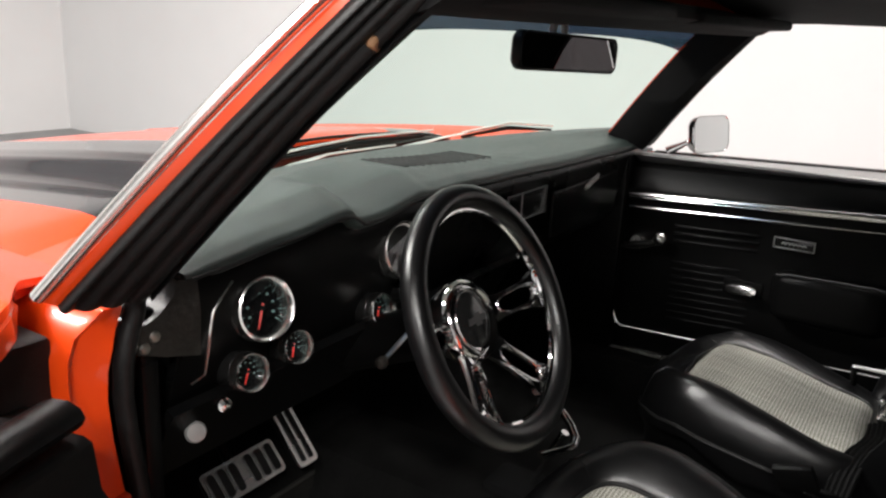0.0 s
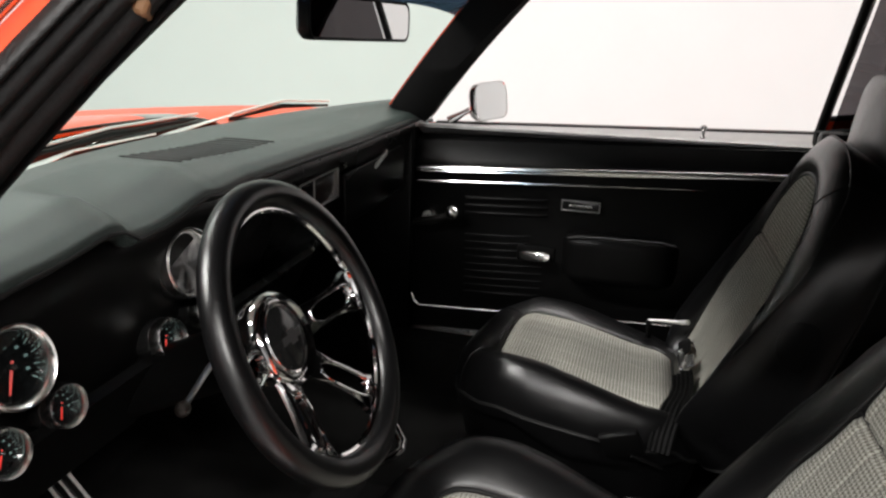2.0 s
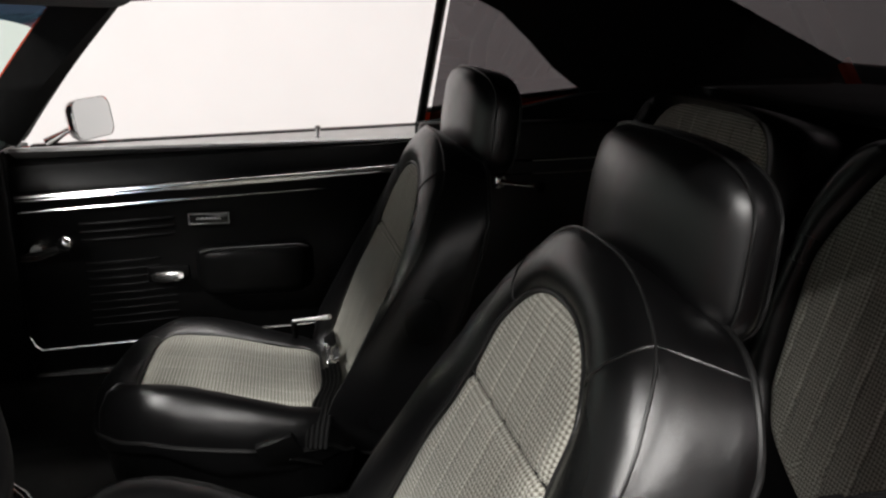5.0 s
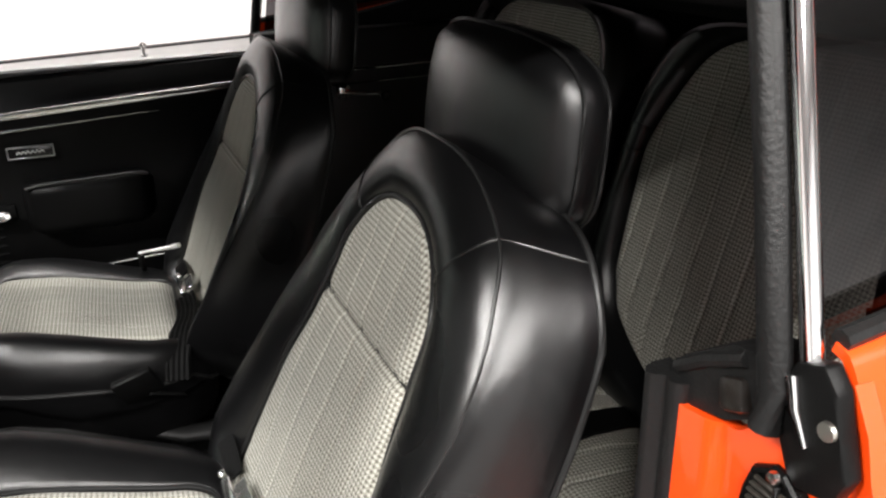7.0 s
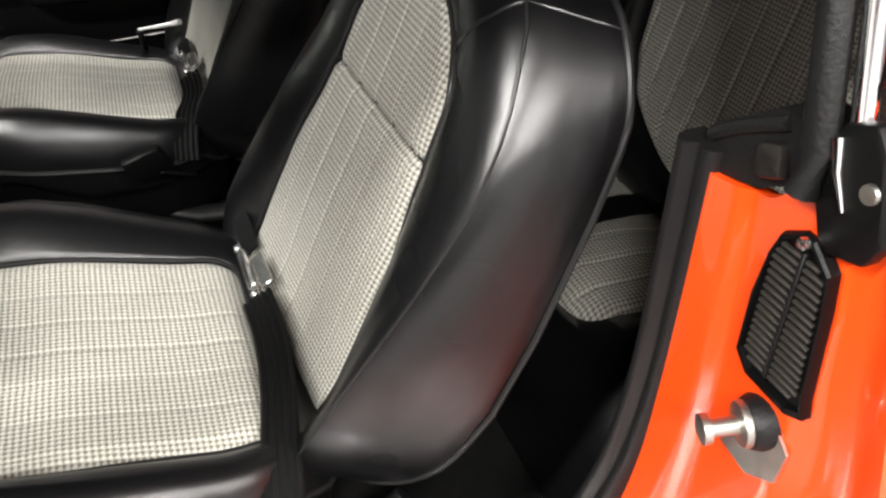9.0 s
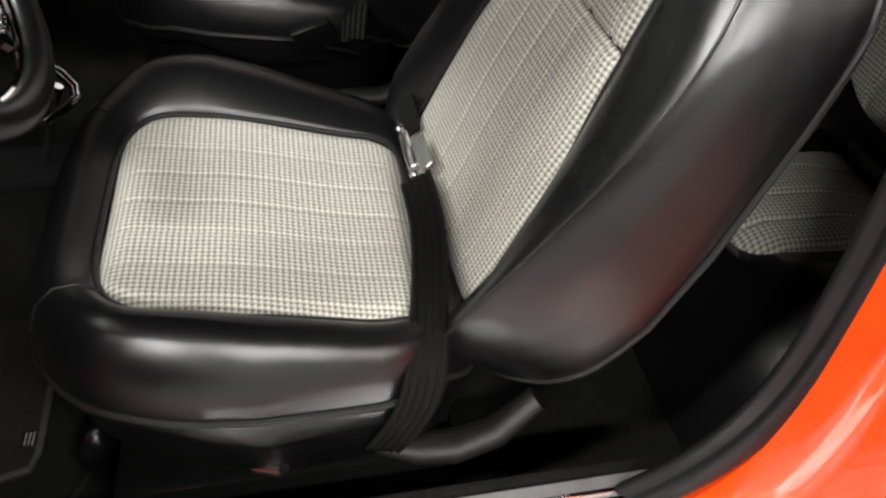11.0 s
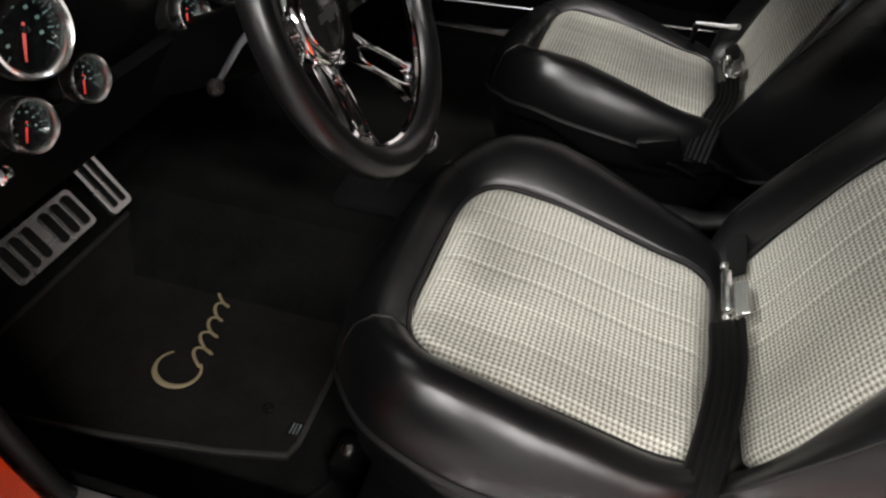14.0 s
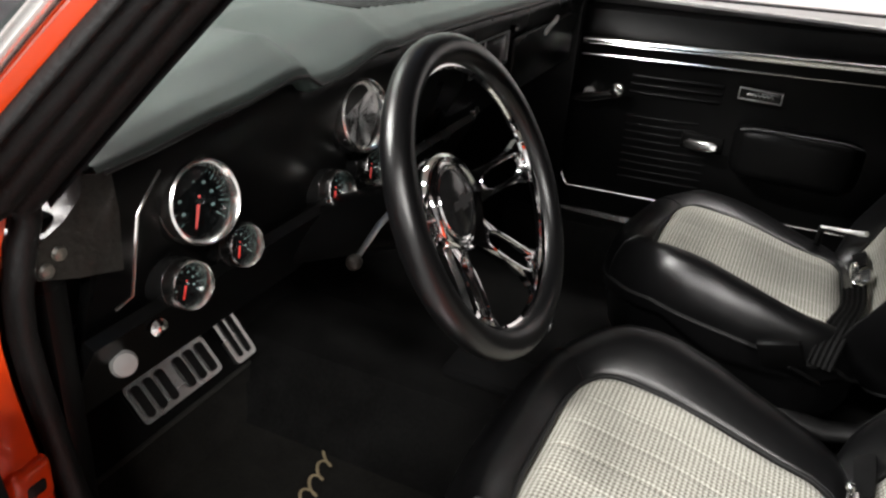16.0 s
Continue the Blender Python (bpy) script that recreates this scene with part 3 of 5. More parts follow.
# quarter panels with door jambs
for s in (-1, 1):
    bm = B()

    def quarter(a, b):
        y = lerp(-0.035, -1.6, b)
        x = curve([(0, 0.786), (0.10, 0.796), (0.22, 0.815), (0.4, 0.843), (0.6, 0.872), (1, 0.895)], a)
        z = curve([(0, 0.880), (0.10, 0.877), (0.22, 0.845), (0.4, 0.760), (0.6, 0.64), (1, 0.33)], a) + 0.06 * min(1, b * 2.5) * (1 - a)
        return (s * x, y, z)
    sheet(bm, quarter, 24, 20, thick=0.006)
    part("quarter_panel", bm, ORANGE, car, "glossy orange rear quarter panel")
    # jamb: stepped orange pillar face
    bm = B()

    def jamb(a, b):
        z = lerp(0.325, curve([(0, 0.798), (0.3, 0.802), (0.55, 0.824), (1, 0.866)], a), b)
        inner = 0.700 - 0.07 * (1 - b) ** 4
        x = lerp(inner, curve([(0.33, 0.895), (0.64, 0.872), (0.76, 0.845), (0.845, 0.816), (0.87, 0.802)], z), a)
        y = curve([(0, -0.016), (0.18, -0.018), (0.25, -0.024), (0.62, -0.0235), (0.72, -0.034), (0.85, -0.037), (1, -0.032)], a)
        y += 0.05 * (1 - b) ** 5
        return (s * x, y, z)
    sheet(bm, jamb, 30, 24, thick=0.01)
    part("door_jamb", bm, ORANGE, car, "orange painted rear door jamb")
    flat = Matrix(((s, 0, 0, 0), (0, 0, 1, -0.055), (0, 1, 0, 0), (0, 0, 0, 1)))
    jt = part("jamb_top", slab(B(), [(0.686, 0.796), (0.686, 0.815), (0.695, 0.829), (0.735, 0.856), (0.758, 0.858), (0.765, 0.826), (0.735, 0.806), (0.70, 0.797)], 0.034, flat), RUBBER, car, "black rubber cap on the door jamb")
    part("cap_lip", tube(B(), [(s * 0.690, -0.022, 0.818), (s * 0.715, -0.021, 0.836), (s * 0.745, -0.021, 0.852)], 0.005, 8), RUBBER, jt)
    part("cap_clip", box(B(), -0.010, 0.010, -0.008, 0.006, -0.010, 0.010, 0.004, 2, Matrix.Translation((s * 0.742, -0.020, 0.828)) @ Euler((0.2, 0.4, 0)).to_matrix().to_4x4()), ENDCAP, jt)
    # broad flat windlace down the jamb
    rows = []
    for k in range(17):
        b = 1 - k / 16
        z = lerp(0.335, 0.812, b)
        sweep, out = 0.095 * (1 - b) ** 5, 0.035 * (1 - b) ** 3
        xa, xb = 0.671 - out, 0.7025 - out * 0.9
        yy = -0.018 + sweep
        rows.append([(s * (xa + dx_), yy + dy_, z) for dx_, dy_ in ((0, -0.012), (0, 0.002), (0.003, 0.009), (0.008, 0.0125), (0.013, 0.0105), (0.0165, 0.0045), (0.0195, 0.0040), (0.024, 0.0065), (0.0285, 0.0040), (xb - xa, -0.001), (xb - xa, -0.012))])
    bm = B()
    loft(bm, rows)
    part("weatherstrip", bm, RUBBER, car, "broad black rubber door seal", angle=60)

# jamb vent, striker, bracket on the open side
vent_m = Matrix(((-1, 0, 0, -0.779), (0, 0, 1, -0.024), (0, 1, 0, 0.745), (0, 0, 0, 1)))
VENT = [(-0.018, 0.049), (-0.004, 0.058), (0.004, 0.057), (0.019, 0.044), (0.023, 0.022), (0.030, -0.040), (0.033, -0.052), (0.022, -0.058), (-0.014, -0.057), (-0.026, -0.046), (-0.027, 0.000), (-0.023, 0.033)]
bm = B()
loft(bm, [[vent_m @ Vector((x * k, z * k, h)) for x, z in VENT] for k, h in ((1.0, -0.004), (1.0, 0.003), (0.975, 0.005), (0.915, 0.0048), (0.90, 0.0010), (0.05, 0.0010))])
vent = part("jamb_vent", bm, PLASTIC, car, "black slotted pressure vent", angle=25)
for k in range(17):
    z = -0.045 + k * 0.0054
    x0_, x1_ = -0.021, lerp(0.0245, 0.016, k / 16)
    w0 = 0.004 if k in (0, 16) else 0.0
    for xa, xb in ((x0_ + w0, -0.0015), (0.0015, x1_ - w0)):
        part("vent_slat", box(B(), xa, xb, z - 0.0012, z + 0.0012, 0.0010, 0.0040, 0.0005, 1, vent_m), LOUVRE, vent)
part("vent_rib", box(B(), -0.0013, 0.0013, -0.047, 0.046, 0.0010, 0.0050, 0.0005, 1, vent_m), RUBBER, vent)
part("screw", lathe(B(), [(0.004, 0), (0.0035, 0.003), (0.001, 0.004)], vent_m @ Vector((-0.001, 0.0525, 0.0048)), (0, 1, 0), 12), BRIGHT, vent)
sa = Vector((0.30, 1, -0.12)).normalized()
sc = Vector((-0.783, -0.020, 0.662))
strk = part("door_striker", lathe(B(), [(0.0145, 0.004), (0.0155, 0.007), (0.0145, 0.010), (0.0062, 0.011), (0.0058, 0.028), (0.0098, 0.029), (0.0102, 0.034), (0.004, 0.036)], sc, sa, 22), DULL, car, "zinc-plated door striker bolt")
part("washer", lathe(B(), [(0.0175, -0.012), (0.0185, 0.000), (0.0165, 0.005), (0.012, 0.006)], sc, sa, 22), RUBBER, strk, "black rubber washer")
part("striker_plate", slab(B(), [(-0.026, -0.030), (0.000, -0.034), (0.022, -0.018), (0.024, 0.010), (0.010, 0.022), (-0.018, 0.016)], 0.0022, Matrix.Translation((-0.787, -0.0235, 0.650)) @ Matrix(((-1, 0, 0), (0, 0, 1), (0, 1, 0))).to_4x4()), DULL, strk, "worn bright striker plate")

# quarter windows, their front frames and sail panels
QW = [(-0.040, 0.858), (-0.068, 1.136), (-0.110, 1.130), (-0.180, 1.098), (-0.255, 1.036), (-0.315, 0.98), (-0.385, 0.932), (-0.388, 0.920), (-0.236, 0.893)]


def qx(z):
    return 0.775 - 0.36 * max(0.0, z - 0.86)


for s in (-1, 1):
    bm = B()
    vs = [bm.verts.new((s * qx(z), y - (0.012 if y < -0.09 and z > 0.93 else 0.0), z + (0.012 if y < -0.09 and z > 0.93 else 0.0))) for y, z in QW]
    bm.faces.new(vs)
    part("quarter_window", bm, TINT, car, "dark smoked quarter window glass")
    bm = B()
    tube(bm, [(s * (qx(z) - 0.004), lerp(-0.015, -0.047, (z - 0.84) / 0.29), z) for z in (0.826, 0.85, 0.95, 1.05, 1.13)], 0.0092, 10)
    part("window_channel", bm, RUBBER, car, "black rubber glass channel")
    bm = B()
    tube(bm, [(s * (qx(z) + 0.009), lerp(-0.024, -0.058, (z - 0.84) / 0.29), z) for z in (0.850, 0.87, 0.95, 1.05, 1.13)], 0.0062, 10)
    part("window_frame", bm, CHROME, car, "bright metal quarter window frame")
    flat = Matrix(((s, 0, 0, s * -0.0065), (0, 0, 1, -0.031), (0, 1, 0, 0), (0, 0, 0, 1)))
    bm = B()
    slab(bm, [(0.784, 0.868), (0.802, 0.876), (0.812, 0.864), (0.818, 0.842), (0.826, 0.822), (0.820, 0.806), (0.797, 0.799), (0.789, 0.805), (0.778, 0.828), (0.779, 0.854)], 0.012, flat)
    bmesh.ops.bevel(bm, geom=list(bm.edges), offset=0.0025, segments=2, affect="EDGES", profile=0.5)
    brk = part("window_bracket", bm, DOORVINYL, car, "dark window stop bracket")
    part("screw", lathe(B(), [(0.0055, 0), (0.005, 0.003), (0.001, 0.004)], (s * 0.8045, -0.0195, 0.844), (0, 1, 0), 12), DULL, brk)
    part("frame_end", tube(B(), [(s * 0.779, -0.019, 0.862), (s * 0.784, -0.0185, 0.845), (s * 0.793, -0.019, 0.827)], [0.0055, 0.005, 0.003], 10, flat=0.6), CHROME, brk, "bright end of the window frame")
    # seal along the quarter panel's top
    part("glass_seal", tube(B(), [(s * 0.788, -0.036, 0.882), (s * 0.786, -0.20, 0.905), (s * 0.785, -0.60, 0.945), (s * 0.785, -1.0, 0.95)], 0.006, 8), RUBBER, car)
    # sail panel inside
    bm = B()
    edge = [(-0.068, 1.150), (-0.112, 1.132), (-0.184, 1.099), (-0.259, 1.036), (-0.319, 0.98), (-0.389, 0.932), (-0.392, 0.912), (-0.236, 0.884)]
    outer = [(-0.095, 1.16), (-0.25, 1.16), (-0.40, 1.16), (-0.56, 1.16), (-0.67, 1.145), (-1.06, 0.985), (-1.11, 0.90), (-0.20, 0.872)]
    loft(bm, [[(s * (qx(z) - 0.006), y, z) for y, z in edge], [(s * (qx(z) - 0.012), y, z) for y, z in outer], [(s * (qx(z) + 0.03), y, z) for y, z in outer], [(s * (qx(z) + 0.01), y, z) for y, z in edge]], closed=False, cap=False, loop=True)
    part("sail_panel", bm, HEADLINER, car, "black inner roof pillar trim")
    bm = B()
    loft(bm, [[(s * x, y, z) for y, z in ((0.0, 0.79), (0.0, 0.862), (-0.236, 0.893), (-0.392, 0.924), (-1.0, 0.96), (-1.0, 0.79))] for x in (0.700, 0.735)])
    part("window_ledge", bm, HEADLINER, car, "black ledge below the quarter window") if s > 0 else bm.free()
    # inner quarter trim panel
    bm = B()
    box(bm, s * 0.640, s * 0.672, -0.62, 0.005 if s > 0 else -0.24, 0.20, 0.872, 0.012)
    qy = -0.17 if s > 0 else -0.42
    qt = part("quarter_trim", bm, LEATHER, car, "black vinyl rear side panel")
    for z, r in ((0.782, 0.0045), (0.752, 0.003)):
        part("trim_strip", tube(B(), [(s * 0.638, 0.0 if s > 0 else -0.25, z), (s * 0.638, -0.60, z + 0.012)], r, 8), CHROME, qt)
    part("crank_boss", lathe(B(), [(0.018, 0), (0.016, 0.014), (0.008, 0.018)], (s * 0.64, qy, 0.742), (-s, 0, 0), 16), CHROME, qt)
    part("crank_arm", tube(B(), [(s * 0.624, qy, 0.742), (s * 0.618, qy - 0.045, 0.735), (s * 0.615, qy - 0.085, 0.732)], [0.007, 0.006, 0.005], 10), CHROME, qt)
    part("crank_knob", lathe(B(), [(0.006, 0), (0.011, 0.008), (0.012, 0.018), (0.006, 0.024)], (s * 0.615, qy - 0.085, 0.732), (-s, 0, 0), 14), GLOSSBLACK, qt)

# outer roof pillars, nose and tail
for s in (-1, 1):
    bm = B()
    edge = [(-0.085, 1.165), (-0.20, 1.115), (-0.275, 1.045), (-0.335, 0.985), (-0.405, 0.93), (-0.60, 0.94)]
    far_ = [(-0.30, 1.175), (-0.42, 1.17), (-0.54, 1.155), (-0.65, 1.13), (-0.79, 1.045), (-0.93, 0.945)]
    loft(bm, [[(s * (qx(z) + 0.034), y, z) for y, z in edge], [(s * (qx(z) + 0.046), (y + v) / 2, (z + w) / 2) for (y, z), (v, w) in zip(edge, far_)], [(s * (qx(z) + 0.03), y, z) for y, z in far_]], closed=False)
    bmesh.ops.solidify(bm, geom=list(bm.faces), thickness=0.006)
    part("roof_pillar", bm, ORANGE, car, "orange rear roof pillar")
part("nose_panel", box(B(), -0.88, 0.88, 2.60, 2.72, 0.34, 0.66, 0.03, 3), ORANGE, car, "orange front panel")
part("front_bumper", box(B(), -0.90, 0.90, 2.70, 2.80, 0.40, 0.50, 0.03, 3), CHROME, car)
part("tail_panel", box(B(), -0.86, 0.86, -1.80, -1.70, 0.36, 0.87, 0.03, 3), ORANGE, car, "orange rear panel")
part("rear_bumper", box(B(), -0.88, 0.88, -1.88, -1.79, 0.42, 0.52, 0.03, 3), CHROME, car)

# rear window, parcel shelf, tail closing
bm = B()
sheet(bm, lambda a, b: Vector((lerp(-0.75, 0.75, a) * lerp(1.0, 0.90, b), lerp(-1.04, -0.62, b) - 0.06 * (1 - (2 * a - 1) ** 2), lerp(0.94, 1.16, b))), 16, 8)
part("rear_window", bm, TINT, car, "dark smoked rear window glass")
part("parcel_shelf", box(B(), -0.64, 0.64, -1.16, -0.62, 0.925, 0.945, 0.006), HEADLINER, car, "black parcel shelf")
part("rear_window_trim", box(B(), -0.81, 0.81, -1.13, -1.08, 0.925, 0.985, 0.012, 2), HEADLINER, car, "black trim along the rear window")
part("trunk_lid", box(B(), -0.80, 0.80, -1.75, -1.12, 0.85, 0.885, 0.02), ORANGE, car, "orange trunk lid")
part("rear_bulkhead", box(B(), -0.66, 0.66, -0.72, -0.68, 0.2, 0.93), CARPET, car)
part("undercarriage", box(B(), -0.80, 0.80, -1.7, 2.5, 0.10, 0.15), RUBBER, car)

# wipers
WIPERS = (
    ([(-0.240, 1.130, 0.840), (-0.14, 1.150, 0.850), (-0.04, 1.158, 0.858), (0.16, 1.152, 0.856)], [(-0.154, 1.160, 0.864), (0.06, 1.166, 0.868), (0.289, 1.150, 0.866)]),
    ([(0.103, 1.158, 0.836), (0.22, 1.160, 0.847), (0.33, 1.148, 0.856), (0.524, 1.094, 0.876)], [(0.387, 1.134, 0.855), (0.53, 1.092, 0.868), (0.650, 1.036, 0.860)]),
)
for arm_pts, blade_pts in WIPERS:
    arm = part("wiper_arm", tube(B(), arm_pts, [0.010, 0.008, 0.0045, 0.0035], 8, flat=0.5, up=(0, 0, 1)), PALEMETAL, car, "brushed metal wiper arm")
    part("wiper_blade", tube(B(), blade_pts, [0.002, 0.0045, 0.002], 8, flat=1.2), RUBBER, arm, "black rubber wiper blade")
    up_ = [Vector(p) + Vector((0, -0.004, 0.010)) for p in blade_pts]
    part("wiper_rail", tube(B(), [up_[0], up_[1] + Vector((0, 0, 0.002)), up_[2]], 0.0024, 6), PALEMETAL, arm, "bright metal blade frame")
    part("pivot", lathe(B(), [(0.015, 0), (0.015, 0.02), (0.009, 0.028)], (arm_pts[0][0], arm_pts[0][1], 0.822), (0, 0, 1), 14), CHROME, arm)

# road wheels
for s in (-1, 1):
    for y in (1.62, -1.12):
        c = Vector((s * 0.80, y, 0.325))
        tyre = part("wheel", lathe(B(), [(0.21, -0.10), (0.29, -0.11), (0.318, -0.095), (0.325, -0.06), (0.325, 0.06), (0.318, 0.095), (0.29, 0.11), (0.21, 0.10)], c, (s, 0, 0), 48), RUBBER, car, "black road tyre")
        part("rim", lathe(B(), [(0.215, -0.09), (0.215, 0.095), (0.20, 0.098), (0.19, 0.06), (0.06, 0.05), (0.05, 0.08), (0.001, 0.085)], c, (s, 0, 0), 40), BRUSHED, tyre)

# ---- passenger door ----


def dz(z, y):
    """Heights on the panel follow the rising belt line."""
    return z - 0.04 * (y - 0.42)


bm = B()
sec = [(0.712, 0.345), (0.70, 0.352), (0.698, 0.40), (0.70, 0.60), (0.706, 0.70), (0.692, 0.725), (0.690, 0.755), (0.700, 0.768), (0.704, 0.80), (0.705, 0.806), (0.712, 0.810), (0.760, 0.813), (0.80, 0.815), (0.845, 0.79), (0.868, 0.6), (0.845, 0.345)]
loft(bm, [[(x, y, dz(z, y)) for x, z in sec] for y in (-0.018, 0.1, 0.3, 0.5, 0.7, 0.84)])
door = part("passenger_door", bm, DOORVINYL, car, "closed door, black vinyl panel with bright strips")
bm, rings = B(), []
for y in (-0.018, 0.2, 0.4, 0.6, 0.84):
    zi, zt = 0.8315 - 0.0085 * y, belt_z(y) - 0.017
    rings.append([(0.7085, y, zi - 0.006), (0.7085, y, zi - 0.001), (0.7105, y, zi + 0.0008), (0.750, y, lerp(zi, zt, 0.55)), (0.788, y, zt), (0.790, y, zt - 0.006), (0.76, y, zi - 0.03)])
loft(bm, rings)
DSKIN = [(0.812, 0.832), (0.832, 0.826), (0.856, 0.795), (0.880, 0.70), (0.893, 0.58), (0.893, 0.42), (0.868, 0.33), (0.850, 0.33), (0.872, 0.58), (0.845, 0.80)]
bc, bm = bm, B()
loft(bm, [[(x, y, dz(z, y)) for x, z in DSKIN] for y in (-0.03, 0.1, 0.3, 0.5, 0.7, 0.86)])
part("door_skin", bm, ORANGE, door, "glossy orange outer door skin")
part("belt_cap", bc, BELTRAIL, door, "satin belt rail below the window, wall reflection in its pale base")
part("window_seal", tube(B(), [(0.796, y, belt_z(y) - 0.019) for y in (-0.018, 0.2, 0.4, 0.6, 0.82)], 0.006, 8), RUBBER, door)
part("outer_belt_strip", tube(B(), [(0.812, y, belt_z(y) - 0.019) for y in (-0.018, 0.2, 0.4, 0.6, 0.82)], 0.006, 8), CHROME, door)
for z, r, x in ((0.7485, 0.0062, 0.690), (0.742, 0.0030, 0.690), (0.7165, 0.0036, 0.699)):
    part("trim_strip", tube(B(), [(x, y, dz(z, y) - 0.014 * (y - 0.42)) for y in (0.0, 0.2, 0.4, 0.6, 0.835)], r, 8), BRIGHT, door, "bright door trim strip")
# horizontal pressed ribs ahead of the armrest
for k in range(14):
    z = 0.676 - k * 0.0175
    if 0.60 < z < 0.635:
        continue
    y0 = 0.53 if z > 0.62 or z < 0.53 else 0.56
    part("rib", tube(B(), [(0.7035, 0.72, dz(z, 0.72)), (0.7005, 0.712, dz(z, 0.7)), (0.700, 0.62, dz(z, 0.6)), (0.7005, y0 + 0.01, dz(z, 0.5)), (0.7035, y0, dz(z, 0.5))], 0.0034, 8), DOORVINYL, door)
# lower bright moulding that turns up at the front
part("lower_strip", tube(B(), [(0.698, 0.893, 0.54), (0.697, 0.863, 0.465), (0.697, 0.836, 0.40), (0.697, 0.824, 0.389), (0.697, 0.60, 0.398), (0.697, 0.05, 0.420)], 0.0032, 8), BRIGHT, door, "bright lower trim strip")
# armrest
bm = B()
rings = []
for k, (y, h, d) in enumerate(((0.488, 0.030, 0.010), (0.480, 0.046, 0.040), (0.46, 0.054, 0.058), (0.40, 0.056, 0.062), (0.33, 0.056, 0.062), (0.27, 0.055, 0.060), (0.247, 0.046, 0.042), (0.238, 0.030, 0.010))):
    ring = []
    for q in rounded(d, 2 * h, min(d, h) * 0.42, 4):
        ring.append((0.700 - d / 2 + q[0], y, 0.560 + q[1]))
    rings.append(ring)
loft(bm, rings)
arm = part("armrest", bm, DOORVINYL, door, "padded black vinyl armrest")
part("armrest_piping", tube(B(), [(0.648, 0.475, 0.607), (0.642, 0.45, 0.613), (0.642, 0.28, 0.616), (0.648, 0.248, 0.610)], 0.0032, 8), PIPING, door)
# window crank
part("crank_boss", lathe(B(), [(0.021, 0), (0.020, 0.012), (0.012, 0.020), (0.012, 0.034)], (0.70, 0.800, 0.612), (-1, 0, 0.25), 20), BRIGHT, door)
ck = part("window_crank", tube(B(), [(0.668, 0.835, 0.604), (0.662, 0.80, 0.611), (0.654, 0.765, 0.622), (0.650, 0.737, 0.633)], [0.006, 0.011, 0.009, 0.008], 12, flat=0.4, up=(-1, 0, 0.25)), BRIGHT, door, "chrome window crank")
part("crank_knob", lathe(B(), [(0.007, 0), (0.015, 0.008), (0.0165, 0.017), (0.012, 0.026), (0.003, 0.030)], (0.652, 0.735, 0.637), (-1, 0, 0.3), 18), BRIGHT, door)
# pull handle
bm = B()
rings = []
for y, h, d, x in ((0.585, 0.006, 0.006, 0.690), (0.575, 0.010, 0.010, 0.684), (0.55, 0.0115, 0.014, 0.676), (0.525, 0.011, 0.013, 0.670), (0.515, 0.007, 0.008, 0.670)):
    rings.append([(x + q[0] + 0.27 * q[1], y, 0.548 - 0.13 * (y - 0.55) + q[1]) for q in rounded(d, 2 * h, min(d / 2, h) * 0.8, 4)])
loft(bm, rings)
part("pull_handle", bm, BRIGHT, door, "chrome inside door handle")
part("handle_cup", box(B(), 0.6955, 0.703, 0.505, 0.592, 0.530, 0.566, 0.003), DOORVINYL, door)
# emblem plate: frame and a plain bar
em = part("emblem", box(B(), 0.6945, 0.703, 0.416, 0.497, 0.6575, 0.679, 0.002), GLOSSBLACK, door, "small black emblem plate with bright frame")
for a in ((0.6928, 0.696, 0.414, 0.499, 0.6785, 0.6805), (0.6928, 0.696, 0.414, 0.499, 0.656, 0.658), (0.6928, 0.696, 0.414, 0.416, 0.657, 0.680), (0.6928, 0.696, 0.497, 0.499, 0.657, 0.680)):
    part("emblem_frame", box(B(), *a, 0.0005, 1), BRUSHED, door)
bm = B()
tube(bm, [(0.694, 0.482 - 0.0042 * k, 0.6685 + (0.0022 if k % 2 else -0.0022)) for k in range(13)], 0.0013, 6)
part("emblem_mark", bm, BRUSHED, door)
# lock pin, hold lever at the seat's far side
part("lock_pin", lathe(B(), [(0.009, 0), (0.009, 0.003), (0.004, 0.005), (0.0045, 0.018), (0.0075, 0.021), (0.0075, 0.026), (0.003, 0.029)], (0.730, 0.216, 0.831), (0, 0, 1), 16), CHROME, door, "chrome lock button")
# outside mirror
mir = part("side_mirror", tube(B(), [(0.800, 0.790, 0.822), (0.808, 0.755, 0.842), (0.812, 0.722, 0.862)], [0.012, 0.007, 0.007], 12), CHROME, door, "chrome outside mirror on a slim stalk")
bm = B()
mn = Vector((-0.36, -0.92, 0.14)).normalized()
mx_ = Vector((0, 0, 1)).cross(mn).normalized()
M = Matrix.Translation((0.800, 0.702, 0.874)) @ Matrix((mx_, mn.cross(mx_), mn)).transposed().to_4x4()
for d0, sc in ((0, 1),):
    rings = []
    for zz, k in ((0.012, 0.97), (0.014, 1.0), (0.006, 1.0), (-0.006, 0.90), (-0.016, 0.66), (-0.022, 0.2)):
        rings.append([M @ Vector((x * k, y * k, zz)) for x, y in rounded(0.140, 0.086, 0.024, 5)])
    loft(bm, rings)
part("mirror_head", bm, CHROME, door)
bm = B()
slab(bm, rounded(0.130, 0.078, 0.020, 5), 0.003, M @ Matrix.Translation((0, 0, 0.0125)))
part("mirror_glass", bm, MIRROR, door)

# slim bright belt tongue standing up behind the passenger cushion
lever = thing("belt_tongue", "slim chrome belt tongue standing behind the passenger cushion", "seat belt", (0.50, 0.25, 0.47))
